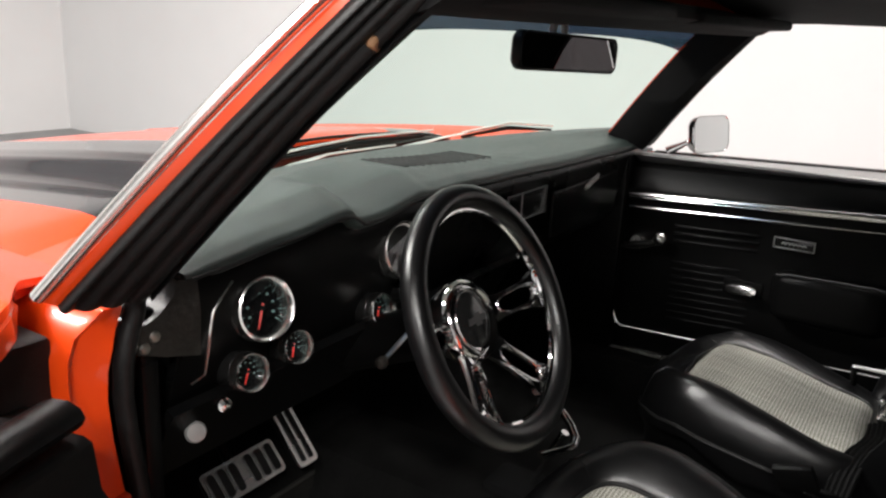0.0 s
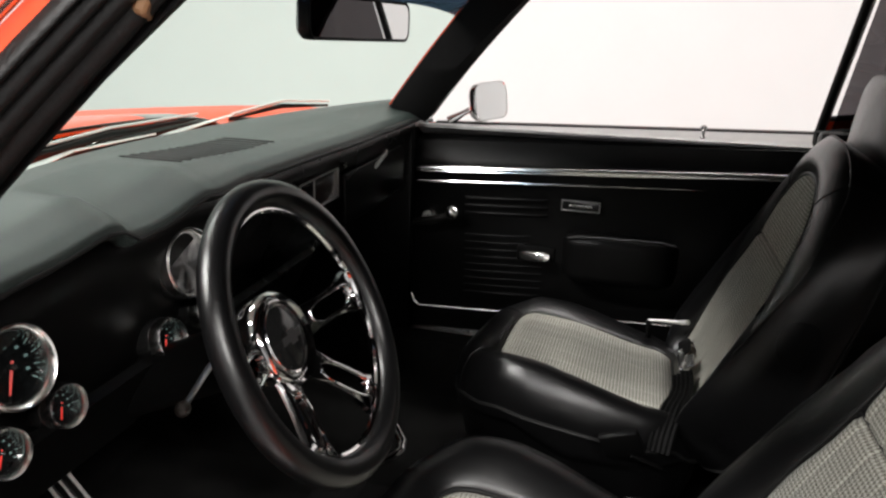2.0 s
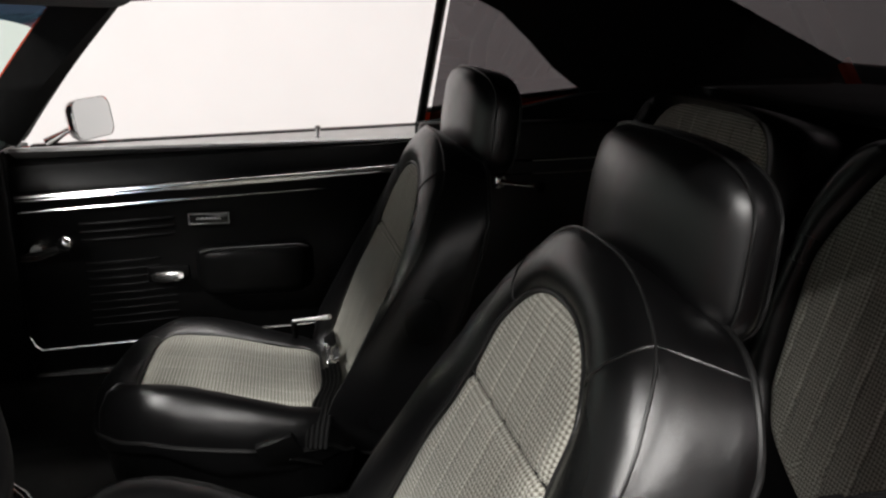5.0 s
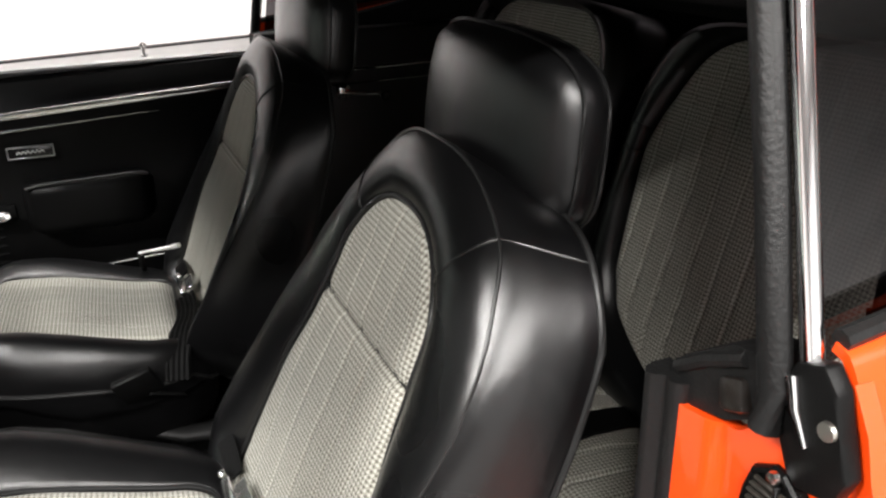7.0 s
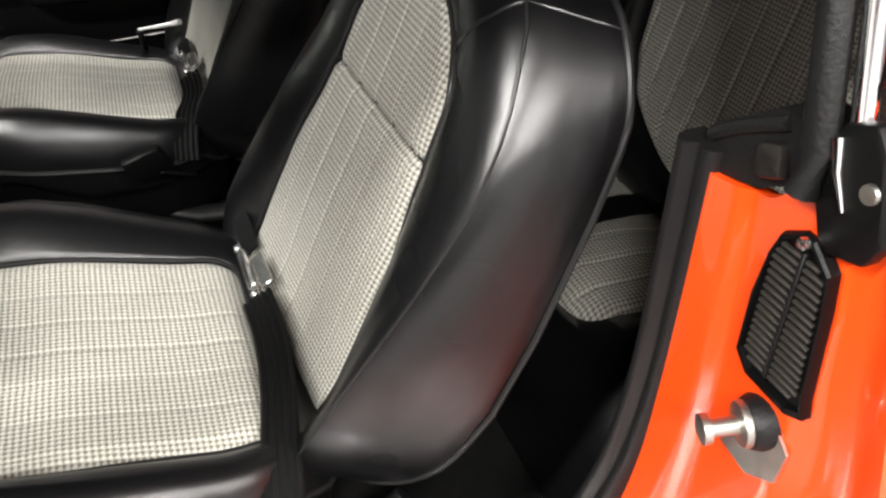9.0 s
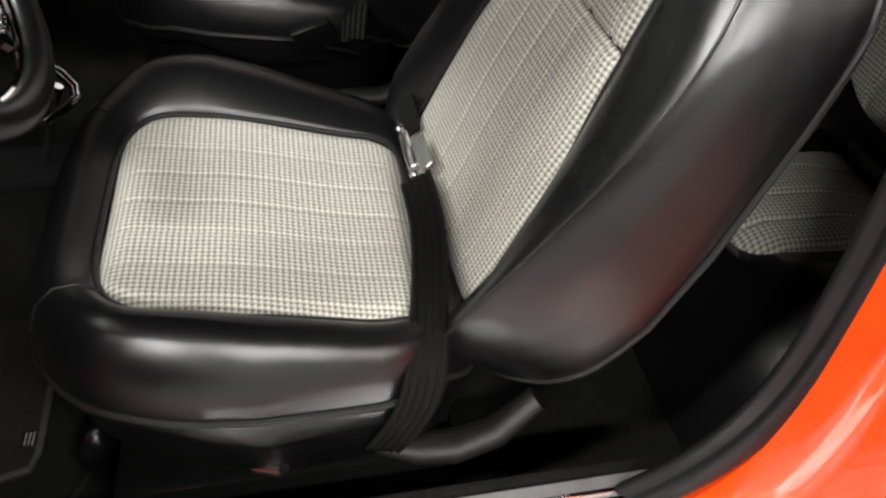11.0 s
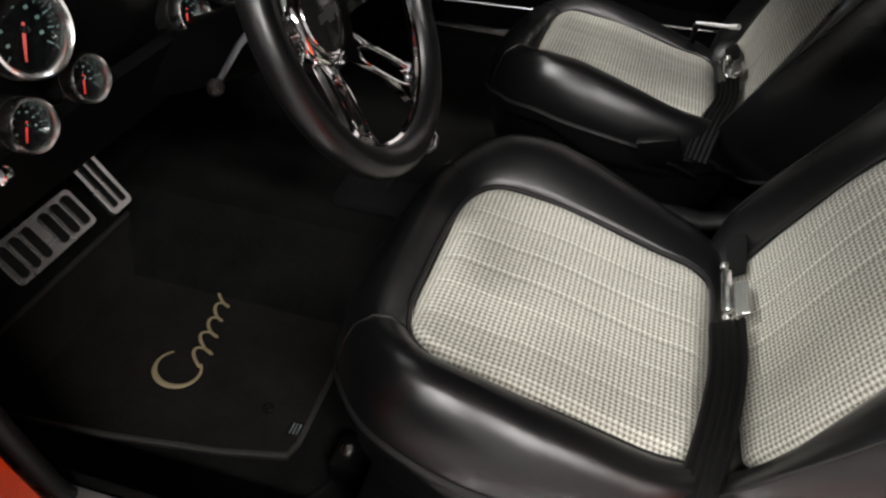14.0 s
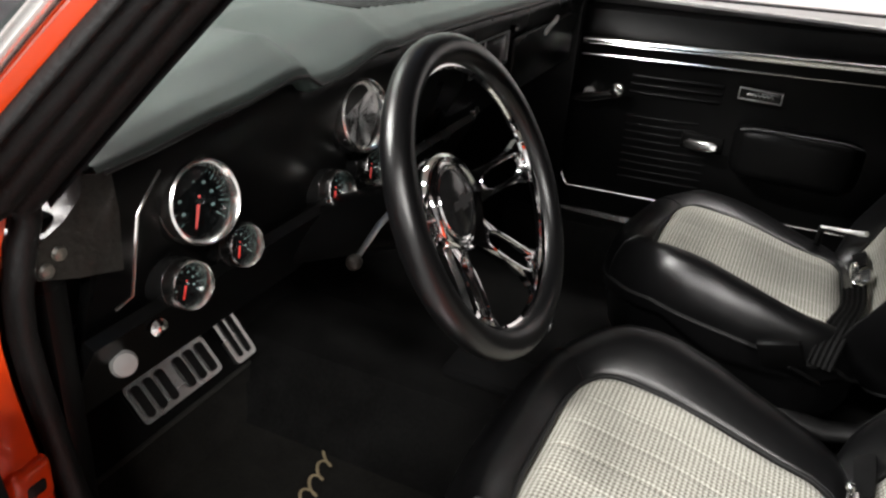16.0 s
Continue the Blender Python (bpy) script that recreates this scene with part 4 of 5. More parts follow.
part("tongue_blade", tube(B(), [(0.500, 0.290, 0.496), (0.495, 0.255, 0.499), (0.490, 0.226, 0.502)], [0.0022, 0.0034, 0.0042], 8), PALEMETAL, lever)
part("tongue_grip", tube(B(), [(0.490, 0.228, 0.502), (0.478, 0.216, 0.508)], 0.0050, 10), PALEMETAL, lever)
part("tongue_strap", tube(B(), [(0.500, 0.288, 0.494), (0.552, 0.285, 0.43), (0.572, 0.26, 0.36)], 0.006, 8), WEBBING, lever)

# ---- driver's door, swung open ahead of the camera's side ----
DH = Vector((-0.86, 0.86, 0.0))
DM = Matrix.Translation(DH) @ Matrix.Rotation(radians(-70), 4, "Z") @ Matrix.Translation(-DH)
bm = B()
loft(bm, [[DM @ Vector((-x, y, dz(z, y))) for x, z in sec] for y in (-0.018, 0.1, 0.3, 0.5, 0.7, 0.83)])
ddoor = part("driver_door", bm, DOORVINYL, car, "open door with black inner panel")
part("belt_cap", tube(B(), [DM @ Vector((-0.725, y, belt_z(y) - 0.022)) for y in (-0.01, 0.3, 0.6, 0.825)], 0.02, 10, flat=0.6, up=(0, 0, 1)), PLASTIC, ddoor)
for z, r, x in ((0.7485, 0.0062, 0.690), (0.7165, 0.0028, 0.699), (0.42, 0.0032, 0.697)):
    part("trim_strip", tube(B(), [DM @ Vector((-x, y, dz(z, y))) for y in (0.0, 0.2, 0.4, 0.6, 0.82)], r, 8), CHROME, ddoor)

bm = B()
loft(bm, [[DM @ Vector((-x, y, dz(z, y))) for x, z in DSKIN] for y in (-0.03, 0.1, 0.3, 0.5, 0.7, 0.83)])
part("door_skin", bm, ORANGE, ddoor, "glossy orange outer door skin")

# ---- dashboard ----
dash = thing("dashboard", "black padded dashboard with round bright-rimmed gauges", "dashboard", (0.03, 0.95, 0.55))


def lip_z(x):
    return curve([(-0.66, 0.846), (-0.62, 0.848), (-0.50, 0.858), (-0.41, 0.868), (-0.395, 0.866), (-0.38, 0.852), (-0.34, 0.852), (-0.235, 0.866), (-0.21, 0.863), (0.0, 0.857), (0.35, 0.848), (0.74, 0.842)], x)


def lip_y(x):
    return 0.817 + (0.012 if x > -0.2 else 0.0) * min(1, (x + 0.2) * 12) - 0.02 * max(0, x - 0.4) ** 2


def pad(a, b):
    x = lerp(-0.652, 0.735, a)
    z0, y0, yb = lip_z(x), lip_y(x), ws_base(x) - 0.012
    tip = min(1.0, (x + 0.652) / 0.05)
    mound = 0.020 * math.exp(-((x + 0.30) / 0.22) ** 2)
    sec = [(y0 + 0.028, z0 - 0.012), (y0 + 0.010, z0 - 0.013), (y0, z0 - 0.006), (y0 + 0.002, z0 + 0.004), (y0 + 0.016, z0 + 0.013), (y0 + 0.05, z0 + 0.019 + mound * 0.5), (lerp(y0, yb, 0.5), 0.874 + mound), (lerp(y0, yb, 0.8), 0.872 + mound * 0.3), (yb, 0.858)]
    k = b * (len(sec) - 1)
    i = min(int(k), len(sec) - 2)
    y, z = (lerp(sec[i][j], sec[i + 1][j], k - i) for j in (0, 1))
    return (x, y, lerp(0.846, z, 0.4 + 0.6 * tip))


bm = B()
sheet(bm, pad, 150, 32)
top = part("dash_pad", bm, PAD, dash, "soft grained black dash pad, windshield light in its grey-green base", angle=70)
part("pad_seam", tube(B(), [(x, lip_y(x) - 0.001, lip_z(x) - 0.004) for x in [lerp(-0.645, 0.73, k / 60) for k in range(61)]], 0.0022, 6), PIPING, top)
# defroster slots
for k in range(13):
    x = -0.185 + k * 0.021
    z = 0.8745 + 0.020 * math.exp(-((x + 0.30) / 0.22) ** 2)
    part("defroster_slot", box(B(), x - 0.0030, x + 0.0030, 0.882, 0.968, z - 0.006, z + 0.0012, 0.0006, 1), RUBBER, top)
part("speaker_grille", box(B(), 0.30, 0.42, 0.955, 1.03, 0.8665, 0.8715, 0.003), RUBBER, top)
part("pad_screw", lathe(B(), [(0.006, 0), (0.004, 0.003), (0.001, 0.004)], (-0.36, 1.045, 0.868), (0, 0, 1), 12), CHROME, top)
# face, with the driver's cluster housing
bm = B()
sheet(bm, lambda a, b: (lerp(-0.645, 0.70, a), curve([(0, 0.850), (0.15, 0.842), (0.75, 0.868), (0.9, 0.885), (1, 0.93)], b) + 0.01 * (a > 0.35), curve([(0, lip_z(lerp(-0.645, 0.70, a)) - 0.008), (0.75, 0.70), (0.9, 0.665), (1, 0.655)], b)), 80, 16, thick=0.01)
part("dash_face", bm, PLASTIC, dash, "black dash face")
part("dash_end", slab(B(), [(-0.642, 0.843), (-0.626, 0.842), (-0.622, 0.80), (-0.624, 0.752), (-0.664, 0.763), (-0.699, 0.776), (-0.703, 0.790), (-0.694, 0.802), (-0.672, 0.811), (-0.655, 0.824), (-0.650, 0.838)], 0.07, Matrix(((1, 0, 0, 0), (0, 0, 1, 0.832), (0, 1, 0, 0), (0, 0, 0, 1)))), ENDCAP, dash, "worn dark end cap")
part("end_screw", lathe(B(), [(0.006, 0), (0.005, 0.003), (0.001, 0.004)], (-0.680, 0.8315, 0.790), (0, -1, 0), 12), DULL, dash)
part("end_screw", lathe(B(), [(0.006, 0), (0.005, 0.003), (0.001, 0.004)], (-0.692, 0.8315, 0.781), (0, -1, 0), 12), DULL, dash)
# chrome edge line of the cluster
part("cluster_edge", tube(B(), [(-0.590, 0.820, 0.826), (-0.608, 0.816, 0.815), (-0.622, 0.814, 0.803), (-0.629, 0.813, 0.775), (-0.636, 0.813, 0.740), (-0.652, 0.815, 0.734)], 0.0015, 8), BRIGHT, dash)
# lower panel under the cluster
bm = B()
sheet(bm, lambda a, b: (lerp(-0.66, 0.10, a), lerp(0.845, 0.90, b), lerp(0.70, 0.60, b)), 10, 4, thick=0.012)
part("lower_panel", bm, PLASTIC, dash)


def gauge(c, r, tilt, needle, name, label, face=DIAL, marked=True):
    """A round gauge: chrome rim, dark dial, ticks, red needle."""
    c = Vector(c)
    n = Vector((-0.16, -1, tilt)).normalized()
    u = Vector((0, 0, 1)).cross(n).normalized()
    w = n.cross(u)
    g = part(name, lathe(B(), [(r * 0.9, -0.03), (r * 1.0, -0.01), (r * 1.03, 0.004), (r * 1.0, 0.012), (r * 0.95, 0.0135), (r * 0.88, 0.011), (r * 0.82, 0.004), (r * 0.81, -0.005)], c, n, 40), BRIGHT, dash, label)
    part("gauge_cup", lathe(B(), [(r * 1.02, -0.05), (r * 1.05, -0.012), (r * 1.03, -0.002)], c, n, 40), GLOSSBLACK, g)
    part("dial", lathe(B(), [(r * 0.86, -0.004), (r * 0.86, -0.002), (0.0005, -0.002)], c, n, 40), face, g)
    if not marked:
        return
    bm = B()
    for k in range(31):
        a = radians(220 - k * 260 / 30)
        big = k % 3 == 0
        d = u * math.cos(a) + w * math.sin(a)
        t = n.cross(d)
        r0, r1, hw = r * (0.62 if big else 0.70), r * 0.78, r * (0.013 if big else 0.006)
        q = [c + d * r0 - t * hw, c + d * r1 - t * hw, c + d * r1 + t * hw, c + d * r0 + t * hw]
        bm.faces.new([bm.verts.new(p + n * -0.0008) for p in q])
    for k in range(7):
        a = radians(205 - k * 230 / 6)
        p = c + (u * math.cos(a) + w * math.sin(a)) * r * 0.47 - n * 0.0008
        hw, hh = r * 0.05, r * 0.035
        bm.faces.new([bm.verts.new(p + u * x * hw + w * y * hh) for x, y in ((-1, -1), (1, -1), (1, 1), (-1, 1))])
    part("dial_marks", bm, DIALMARK, g, smooth=False)
    a = radians(needle)
    d = u * math.cos(a) + w * math.sin(a)
    t = n.cross(d)
    bm = B()
    rings = []
    for k, hw in ((-0.14, 0.035), (0.0, 0.045), (0.35, 0.038), (0.64, 0.018)):
        p = c + d * r * k + n * 0.002
        rings.append([p + t * hw * r, p + n * 0.0012, p - t * hw * r, p - n * 0.0012])
    loft(bm, rings)
    part("needle", bm, NEEDLE, g, "bright red needle")
    part("needle_cap", lathe(B(), [(r * 0.09, 0), (r * 0.08, 0.004), (r * 0.03, 0.005)], c + n * 0.001, n, 14), GLOSSBLACK, g)
    if r < 0.03:
        return
    o = part("lens", lathe(B(), [(r * 0.825, 0.0050), (r * 0.82, 0.0056), (0.0005, 0.0072)], c, n, 40), CLEAR, g)
    o.visible_shadow = False


gauge((-0.537, 0.832, 0.779), 0.0372, 0.22, 249, "speedometer", "large dial with bright rim and red needle")
gauge((-0.564, 0.828, 0.7125), 0.0218, 0.22, 245, "gauge", "small dial with bright rim")
gauge((-0.486, 0.832, 0.717), 0.0208, 0.22, 252, "gauge", "small dial with bright rim")
# no marks, needle or lens: its face is painted as the lens's reflection
gauge((-0.268, 0.832, 0.789), 0.041, 0.22, 225, "tachometer", "large dial with bright rim, lens reflection painted as a pale face", GLAREDIAL, False)
gauge((-0.318, 0.832, 0.716), 0.0225, 0.22, 250, "gauge", "small dial with bright rim")
gauge((-0.238, 0.832, 0.7195), 0.0225, 0.22, 250, "gauge", "small dial with bright rim")
# knobs
kn = part("headlight_knob", lathe(B(), [(0.005, 0), (0.005, 0.012), (0.0105, 0.014), (0.012, 0.019), (0.010, 0.023), (0.002, 0.024)], (-0.615, 0.862, 0.652), (-0.5, -1, 0.35), 20), GREYPLASTIC, dash, "round grey pull knob")
part("small_switch", lathe(B(), [(0.008, 0), (0.008, 0.015), (0.003, 0.018)], (-0.590, 0.845, 0.680), (-0.3, -1, 0.2), 14), CHROME, dash)
# centre and glove box area
bm = B()
box(bm, 0.05, 0.20, 0.832, 0.842, 0.765, 0.815, 0.003)
rad = part("radio_bezel", bm, GLOSSBLACK, dash, "dark radio opening with thin bright frame")
for a in ((0.048, 0.202, 0.830, 0.833, 0.8142, 0.8154), (0.048, 0.202, 0.830, 0.833, 0.7646, 0.7658), (0.048, 0.0492, 0.830, 0.833, 0.765, 0.815), (0.10, 0.1012, 0.830, 0.833, 0.765, 0.815), (0.2008, 0.202, 0.830, 0.833, 0.765, 0.815)):
    part("bezel_line", box(B(), *a), BRUSHED, rad)
part("dash_knob", lathe(B(), [(0.004, 0), (0.006, 0.01), (0.003, 0.013)], (0.245, 0.845, 0.812), (0, -1, 0), 12), CHROME, dash)
gl = part("glove_box_door", box(B(), 0.25, 0.60, 0.836, 0.846, 0.70, 0.795, 0.006), PLASTIC, dash)
bm = B()
tube(bm, [(0.40 + 0.006 * k, 0.833, 0.782 + 0.0016 * k + (0.004 if k % 2 else -0.004)) for k in range(12)], 0.0030, 6)
part("emblem_mark", bm, PALEMETAL, gl, "small bright script-like mark")
part("glove_lock", lathe(B(), [(0.011, 0), (0.010, 0.006), (0.004, 0.008)], (0.17, 0.868, 0.682), (0, -1, 0), 16), CHROME, dash)
# steering column, stalk
col = part("steering_column", lathe(B(), [(0.034, -0.30), (0.036, -0.12), (0.040, -0.09), (0.040, -0.08), (0.030, -0.075)], (-0.315, 0.651, 0.7495), (0, -math.cos(0.42), math.sin(0.42)), 28), PLASTIC, dash, "black steering column")
st = part("signal_stalk", tube(B(), [(-0.335, 0.735, 0.735), (-0.39, 0.735, 0.725), (-0.440, 0.73, 0.712)], [0.004, 0.0035, 0.003], 8), BRUSHED, dash)
part("stalk_knob", lathe(B(), [(0.003, 0), (0.007, 0.005), (0.008, 0.010), (0.006, 0.015), (0.001, 0.017)], (-0.438, 0.73, 0.7125), (-1, -0.1, -0.25), 16), ENDCAP, st)
part("column_lever", tube(B(), [(-0.29, 0.74, 0.72), (-0.22, 0.73, 0.715), (-0.18, 0.72, 0.70)], 0.004, 8), CHROME, dash)

# ---- steering wheel ----
WC, WA, WR, WT = Vector((-0.3175, 0.653, 0.7514)), 0.459, 0.1525, 0.0155
wn = Vector((0, -math.cos(WA), math.sin(WA)))
wu = Vector((1, 0, 0))
wv = wn.cross(wu)
wheel = thing("steering_wheel", "black leather steering wheel with polished metal spokes", "steering wheel", tuple(WC))


def wp(x, y, d=0.0):
    return WC + wu * x + wv * y + wn * d


bm = B()
tube(bm, [wp(WR * math.cos(k * math.tau / 72), WR * math.sin(k * math.tau / 72)) for k in range(72)], WT, 18, closed=True)
part("rim", bm, LEATHER, wheel, "smooth black leather rim")
bm = B()
tube(bm, [wp((WR - WT) * math.cos(k * math.tau / 72), (WR - WT) * math.sin(k * math.tau / 72), -0.004) for k in range(72)], 0.0045, 8, closed=True)
part("rim_ring", bm, CHROME, wheel, "polished inner ring")


def spoke(ang):
    """One polished spoke: a flared plate with a long rounded slot."""
    d = Vector((math.cos(ang), math.sin(ang)))
    t = Vector((-d.y, d.x))
    n = 44

    def at(r, h, up):
        return wp(*(d * r + t * h), lerp(-0.036, -0.004, min(1, max(0, (r - 0.045) / 0.09))) + up)

    def slot(k, grow):
        a = math.tau * k / n
        c, s_ = math.cos(a), math.sin(a)
        hw = lerp(0.0105, 0.0135, (c + 1) / 2) + grow
        return 0.094 + (0.033 + grow) * math.copysign(abs(c) ** 0.62, c), hw * math.copysign(abs(s_) ** 0.75, s_)

    def rimside(k):
        a = math.tau * k / n
        c, s_ = math.cos(a), math.sin(a)
        r = 0.090 + 0.050 * math.copysign(abs(c) ** 0.35, c)
        hw = 0.0165 + 0.020 * max(0.0, (r - 0.090) / 0.05) ** 3 + 0.006 * max(0.0, (0.075 - r) / 0.035) ** 2
        return r, hw * math.copysign(abs(s_) ** 0.35, s_)
    rings = []
    for f, up in ((lambda k: slot(k, 0.0), -0.008), (lambda k: slot(k, 0.0), -0.002), (lambda k: slot(k, 0.0028), 0.0012), (rimside, -0.001), (rimside, -0.009)):
        rings.append([at(*f(k), up) for k in range(n)])
    bm = B()
    loft(bm, rings, loop=True)
    sp = part("spoke", bm, SPOKE, wheel, "polished slotted spoke", angle=35)
    part("slot_edge", tube(B(), [at(*slot(k, 0.0012), 0.0006) for k in range(n)], 0.0017, 8, closed=True), CHROME, sp, "bright bevelled slot edge")


for a in (0, 180, -57, -123):
    spoke(radians(a))
hub = part("hub", lathe(B(), [(0.034, -0.045), (0.046, -0.030), (0.053, -0.014), (0.055, -0.002), (0.0535, 0.006), (0.049, 0.010), (0.0435, 0.007), (0.041, 0.003)], WC - wn * 0.040, wn, 48), CHROME, wheel, "polished dished hub ring")
part("button_ring", lathe(B(), [(0.0415, 0.0), (0.0415, 0.0075), (0.0395, 0.010), (0.037, 0.008)], WC - wn * 0.040, wn, 48), CHROME, hub, "thin bright ring round the horn button")
part("horn_button", lathe(B(), [(0.0385, 0.000), (0.0375, 0.0075), (0.030, 0.0115), (0.015, 0.014), (0.0005, 0.0145)], WC - wn * 0.040, wn, 40), GLOSSBLACK, hub, "gloss black horn button")
bm = B()
slab(bm, [(-0.020, 0.004), (-0.007, 0.004), (-0.007, 0.008), (0.007, 0.008), (0.007, 0.004), (0.020, 0.004), (0.017, -0.004), (0.007, -0.004), (0.007, -0.008), (-0.007, -0.008), (-0.007, -0.004), (-0.023, -0.004)], 0.0008, Matrix.Translation(WC - wn * 0.0262) @ Matrix((wu, wv, wn)).transposed().to_4x4())
part("badge", bm, GLOSSDARK, hub, "plain dark badge shape")

# ---- pedals ----
def pedal(name, label, c, w, h, slots, upright, pitch):
    c = Vector(c)
    ped = thing(name, label, "pedal", tuple(c))
    M = Matrix.Translation(c) @ Euler((radians(90 - pitch), 0, 0)).to_matrix().to_4x4()
    plate = part("plate", slab(B(), rounded(w, h, 0.008, 4), 0.006, M), SATIN, ped, "bright metal pedal trim")
    part("pedal_base", slab(B(), rounded(w * 0.94, h * 0.9, 0.008, 4), 0.008, M @ Matrix.Translation((0, 0, -0.0085))), RUBBER, ped)
    for k in range(slots):
        q = (k - (slots - 1) / 2)
        if upright:
            x, y, sw, sh = q * w / slots * 0.86 + (0.006 if q > 0 else -0.006) * (w > 0.1), 0, w / slots * 0.58, h * 0.80
        else:
            x, y, sw, sh = q * w / slots * 0.8, 0, w / slots * 0.42, h * 0.86
        part("pad", slab(B(), rounded(sw, sh, sw * 0.45, 4), 0.0042, M @ Matrix.Translation((x, y, 0.0045))), RUBBER, ped, "black rubber grip bar")
    part("arm", tube(B(), [c + Vector((0, 0.02, 0)), c + Vector((0, 0.10, 0.10)), c + Vector((0, 0.14, 0.25))], 0.009, 8), PLASTIC, ped)


pedal("brake_pedal", "wide brake pedal with bright trim and black rubber bars", (-0.360, 1.055, 0.400), 0.150, 0.058, 6, True, 42)
pedal("accelerator_pedal", "narrow accelerator pedal with bright trim and black rubber bars", (-0.203, 1.095, 0.385), 0.046, 0.115, 2, False, 40)

# ---- floor mat ----
mat_ = thing("floor_mat", "black carpet floor mat with a tan woven mark", "floor mat", (-0.235, 0.90, 0.187))
bm = B()
out = [(-0.432, 0.700), (-0.41, 0.694), (-0.04, 0.706), (-0.018, 0.730), (-0.026, 0.80), (-0.085, 1.08), (-0.105, 1.12), (-0.48, 1.12), (-0.502, 1.09), (-0.475, 0.93), (-0.452, 0.78)]
ring = lambda k, z: [((x + 0.25) * k - 0.25, (y - 0.90) * k + 0.90, z + 1.6 * max(0.0, (y - 0.90) * k + 0.90 - 1.078)) for x, y in out]
loft(bm, [ring(0.4, 0.187), ring(0.8, 0.187), ring(0.96, 0.187), ring(1.0, 0.1875), ring(1.0, 0.196), ring(0.985, 0.199), ring(0.96, 0.198), ring(0.80, 0.1985), ring(0.4, 0.1985)])
part("mat", bm, MATFELT, mat_)
part("binding", tube(B(), [Vector(p) for p in ring(0.995, 0.197)], 0.0042, 6, closed=True), BINDING, mat_)
pts = []
for k in range(19):
    a = radians(40 + k * 15)
    pts.append((-0.345 + 0.032 * math.cos(a) + 0.004 * math.sin(a), 0.905 + 0.034 * math.sin(a), 0.2))
pts2 = []
for k in range(121):
    f = k / 120
    w = f * 6.0 * math.tau
    amp = 0.0145 + 0.003 * math.sin(f * 9.0)
    along = 0.004 + 0.196 * f - 0.0075 * math.sin(w)
    rise = amp * -math.cos(w) * (1.0 if f > 0.04 else 0.4)
    pts2.append((-0.334 + 0.985 * along + 0.42 * rise, 0.882 + 0.225 * along + 0.92 * rise, 0.2))
part("woven_loop", tube(B(), pts, [0.0016 + 0.0032 * math.sin(math.pi * k / 18) ** 2 for k in range(19)], 8, flat=0.35, up=(0, 0, 1)), GOLD, mat_, "tan woven loop")
part("woven_wave", tube(B(), pts2, [0.0015 + 0.0010 * abs(math.sin(k * 0.157)) for k in range(121)], 8, flat=0.4, up=(0, 0, 1)), GOLD, mat_, "tan woven wave")
for x, y in ((-0.118, 0.778), (-0.370, 0.755)):
    part("grommet", lathe(B(), [(0.0085, 0), (0.0085, 0.003), (0.005, 0.004), (0.0045, 0.001)], (x, y, 0.1985), (0, 0, 1), 16), GLOSSBLACK, mat_, "black snap grommet")
tag = part("label_tag", box(B(), -0.403, -0.379, 0.698, 0.716, 0.1985, 0.2005, 0.0005, 1), GLOSSBLACK, mat_, "small sewn label")
for k in range(3):
    part("label_bar", box(B(), -0.400, -0.382, 0.7015 + 0.0045 * k, 0.7035 + 0.0045 * k, 0.2005, 0.2009), BRUSHED, tag)

# ---- shifter and tunnel ----
shift = thing("gear_shifter", "floor shifter with chrome stirrup handle", "gear shifter", (-0.01, 0.70, 0.31))
part("shifter_base", box(B(), -0.045, 0.045, 0.62, 0.80, 0.300, 0.328, 0.012), HEADLINER, shift)
part("shifter_rod", tube(B(), [(0.0, 0.72, 0.33), (-0.01, 0.69, 0.40), (-0.01, 0.665, 0.45)], 0.007, 10), CHROME, shift)
part("stirrup_handle", tube(B(), [(-0.105, 0.665, 0.452), (-0.065, 0.645, 0.450), (-0.045, 0.637, 0.450), (-0.025, 0.640, 0.455), (-0.012, 0.655, 0.468), (0.005, 0.680, 0.478)], 0.0078, 10, flat=0.7), CHROME, shift, "chrome bent handle")

# ---- rear-view mirror ----
rvm = thing("rear_view_mirror", "rectangular black rear-view mirror on a chrome arm", "mirror", (-0.10, 0.70, 1.067))
RM = Matrix.Translation((-0.098, 0.682, 1.064)) @ Euler((radians(90), 0, radians(-12))).to_matrix().to_4x4() @ Matrix.Rotation(radians(-2), 4, "Z")
bm = B()
loft(bm, [[RM @ Vector((x * k, y * k, zz)) for x, y in rounded(0.226, 0.051, 0.014, 5)] for zz, k in ((0.006, 0.955), (0.008, 0.985), (0.004, 1.0), (-0.008, 0.99), (-0.018, 0.9), (-0.022, 0.6))])
part("housing", bm, PLASTIC, rvm)
part("mirror_glass", slab(B(), rounded(0.217, 0.043, 0.011, 5), 0.002, RM @ Matrix.Translation((0, 0, 0.0055))), MIRROR, rvm, "reflecting mirror glass")
for dx in (-0.03, 0.02):
    part("bracket_arm", tube(B(), [(-0.095 + dx, 0.700, 1.070), (-0.075 + dx * 0.6, 0.706, 1.108), (-0.05 + dx * 0.4, 0.700, 1.138)], 0.0055, 10), PALEMETAL, rvm, "chrome support arm")

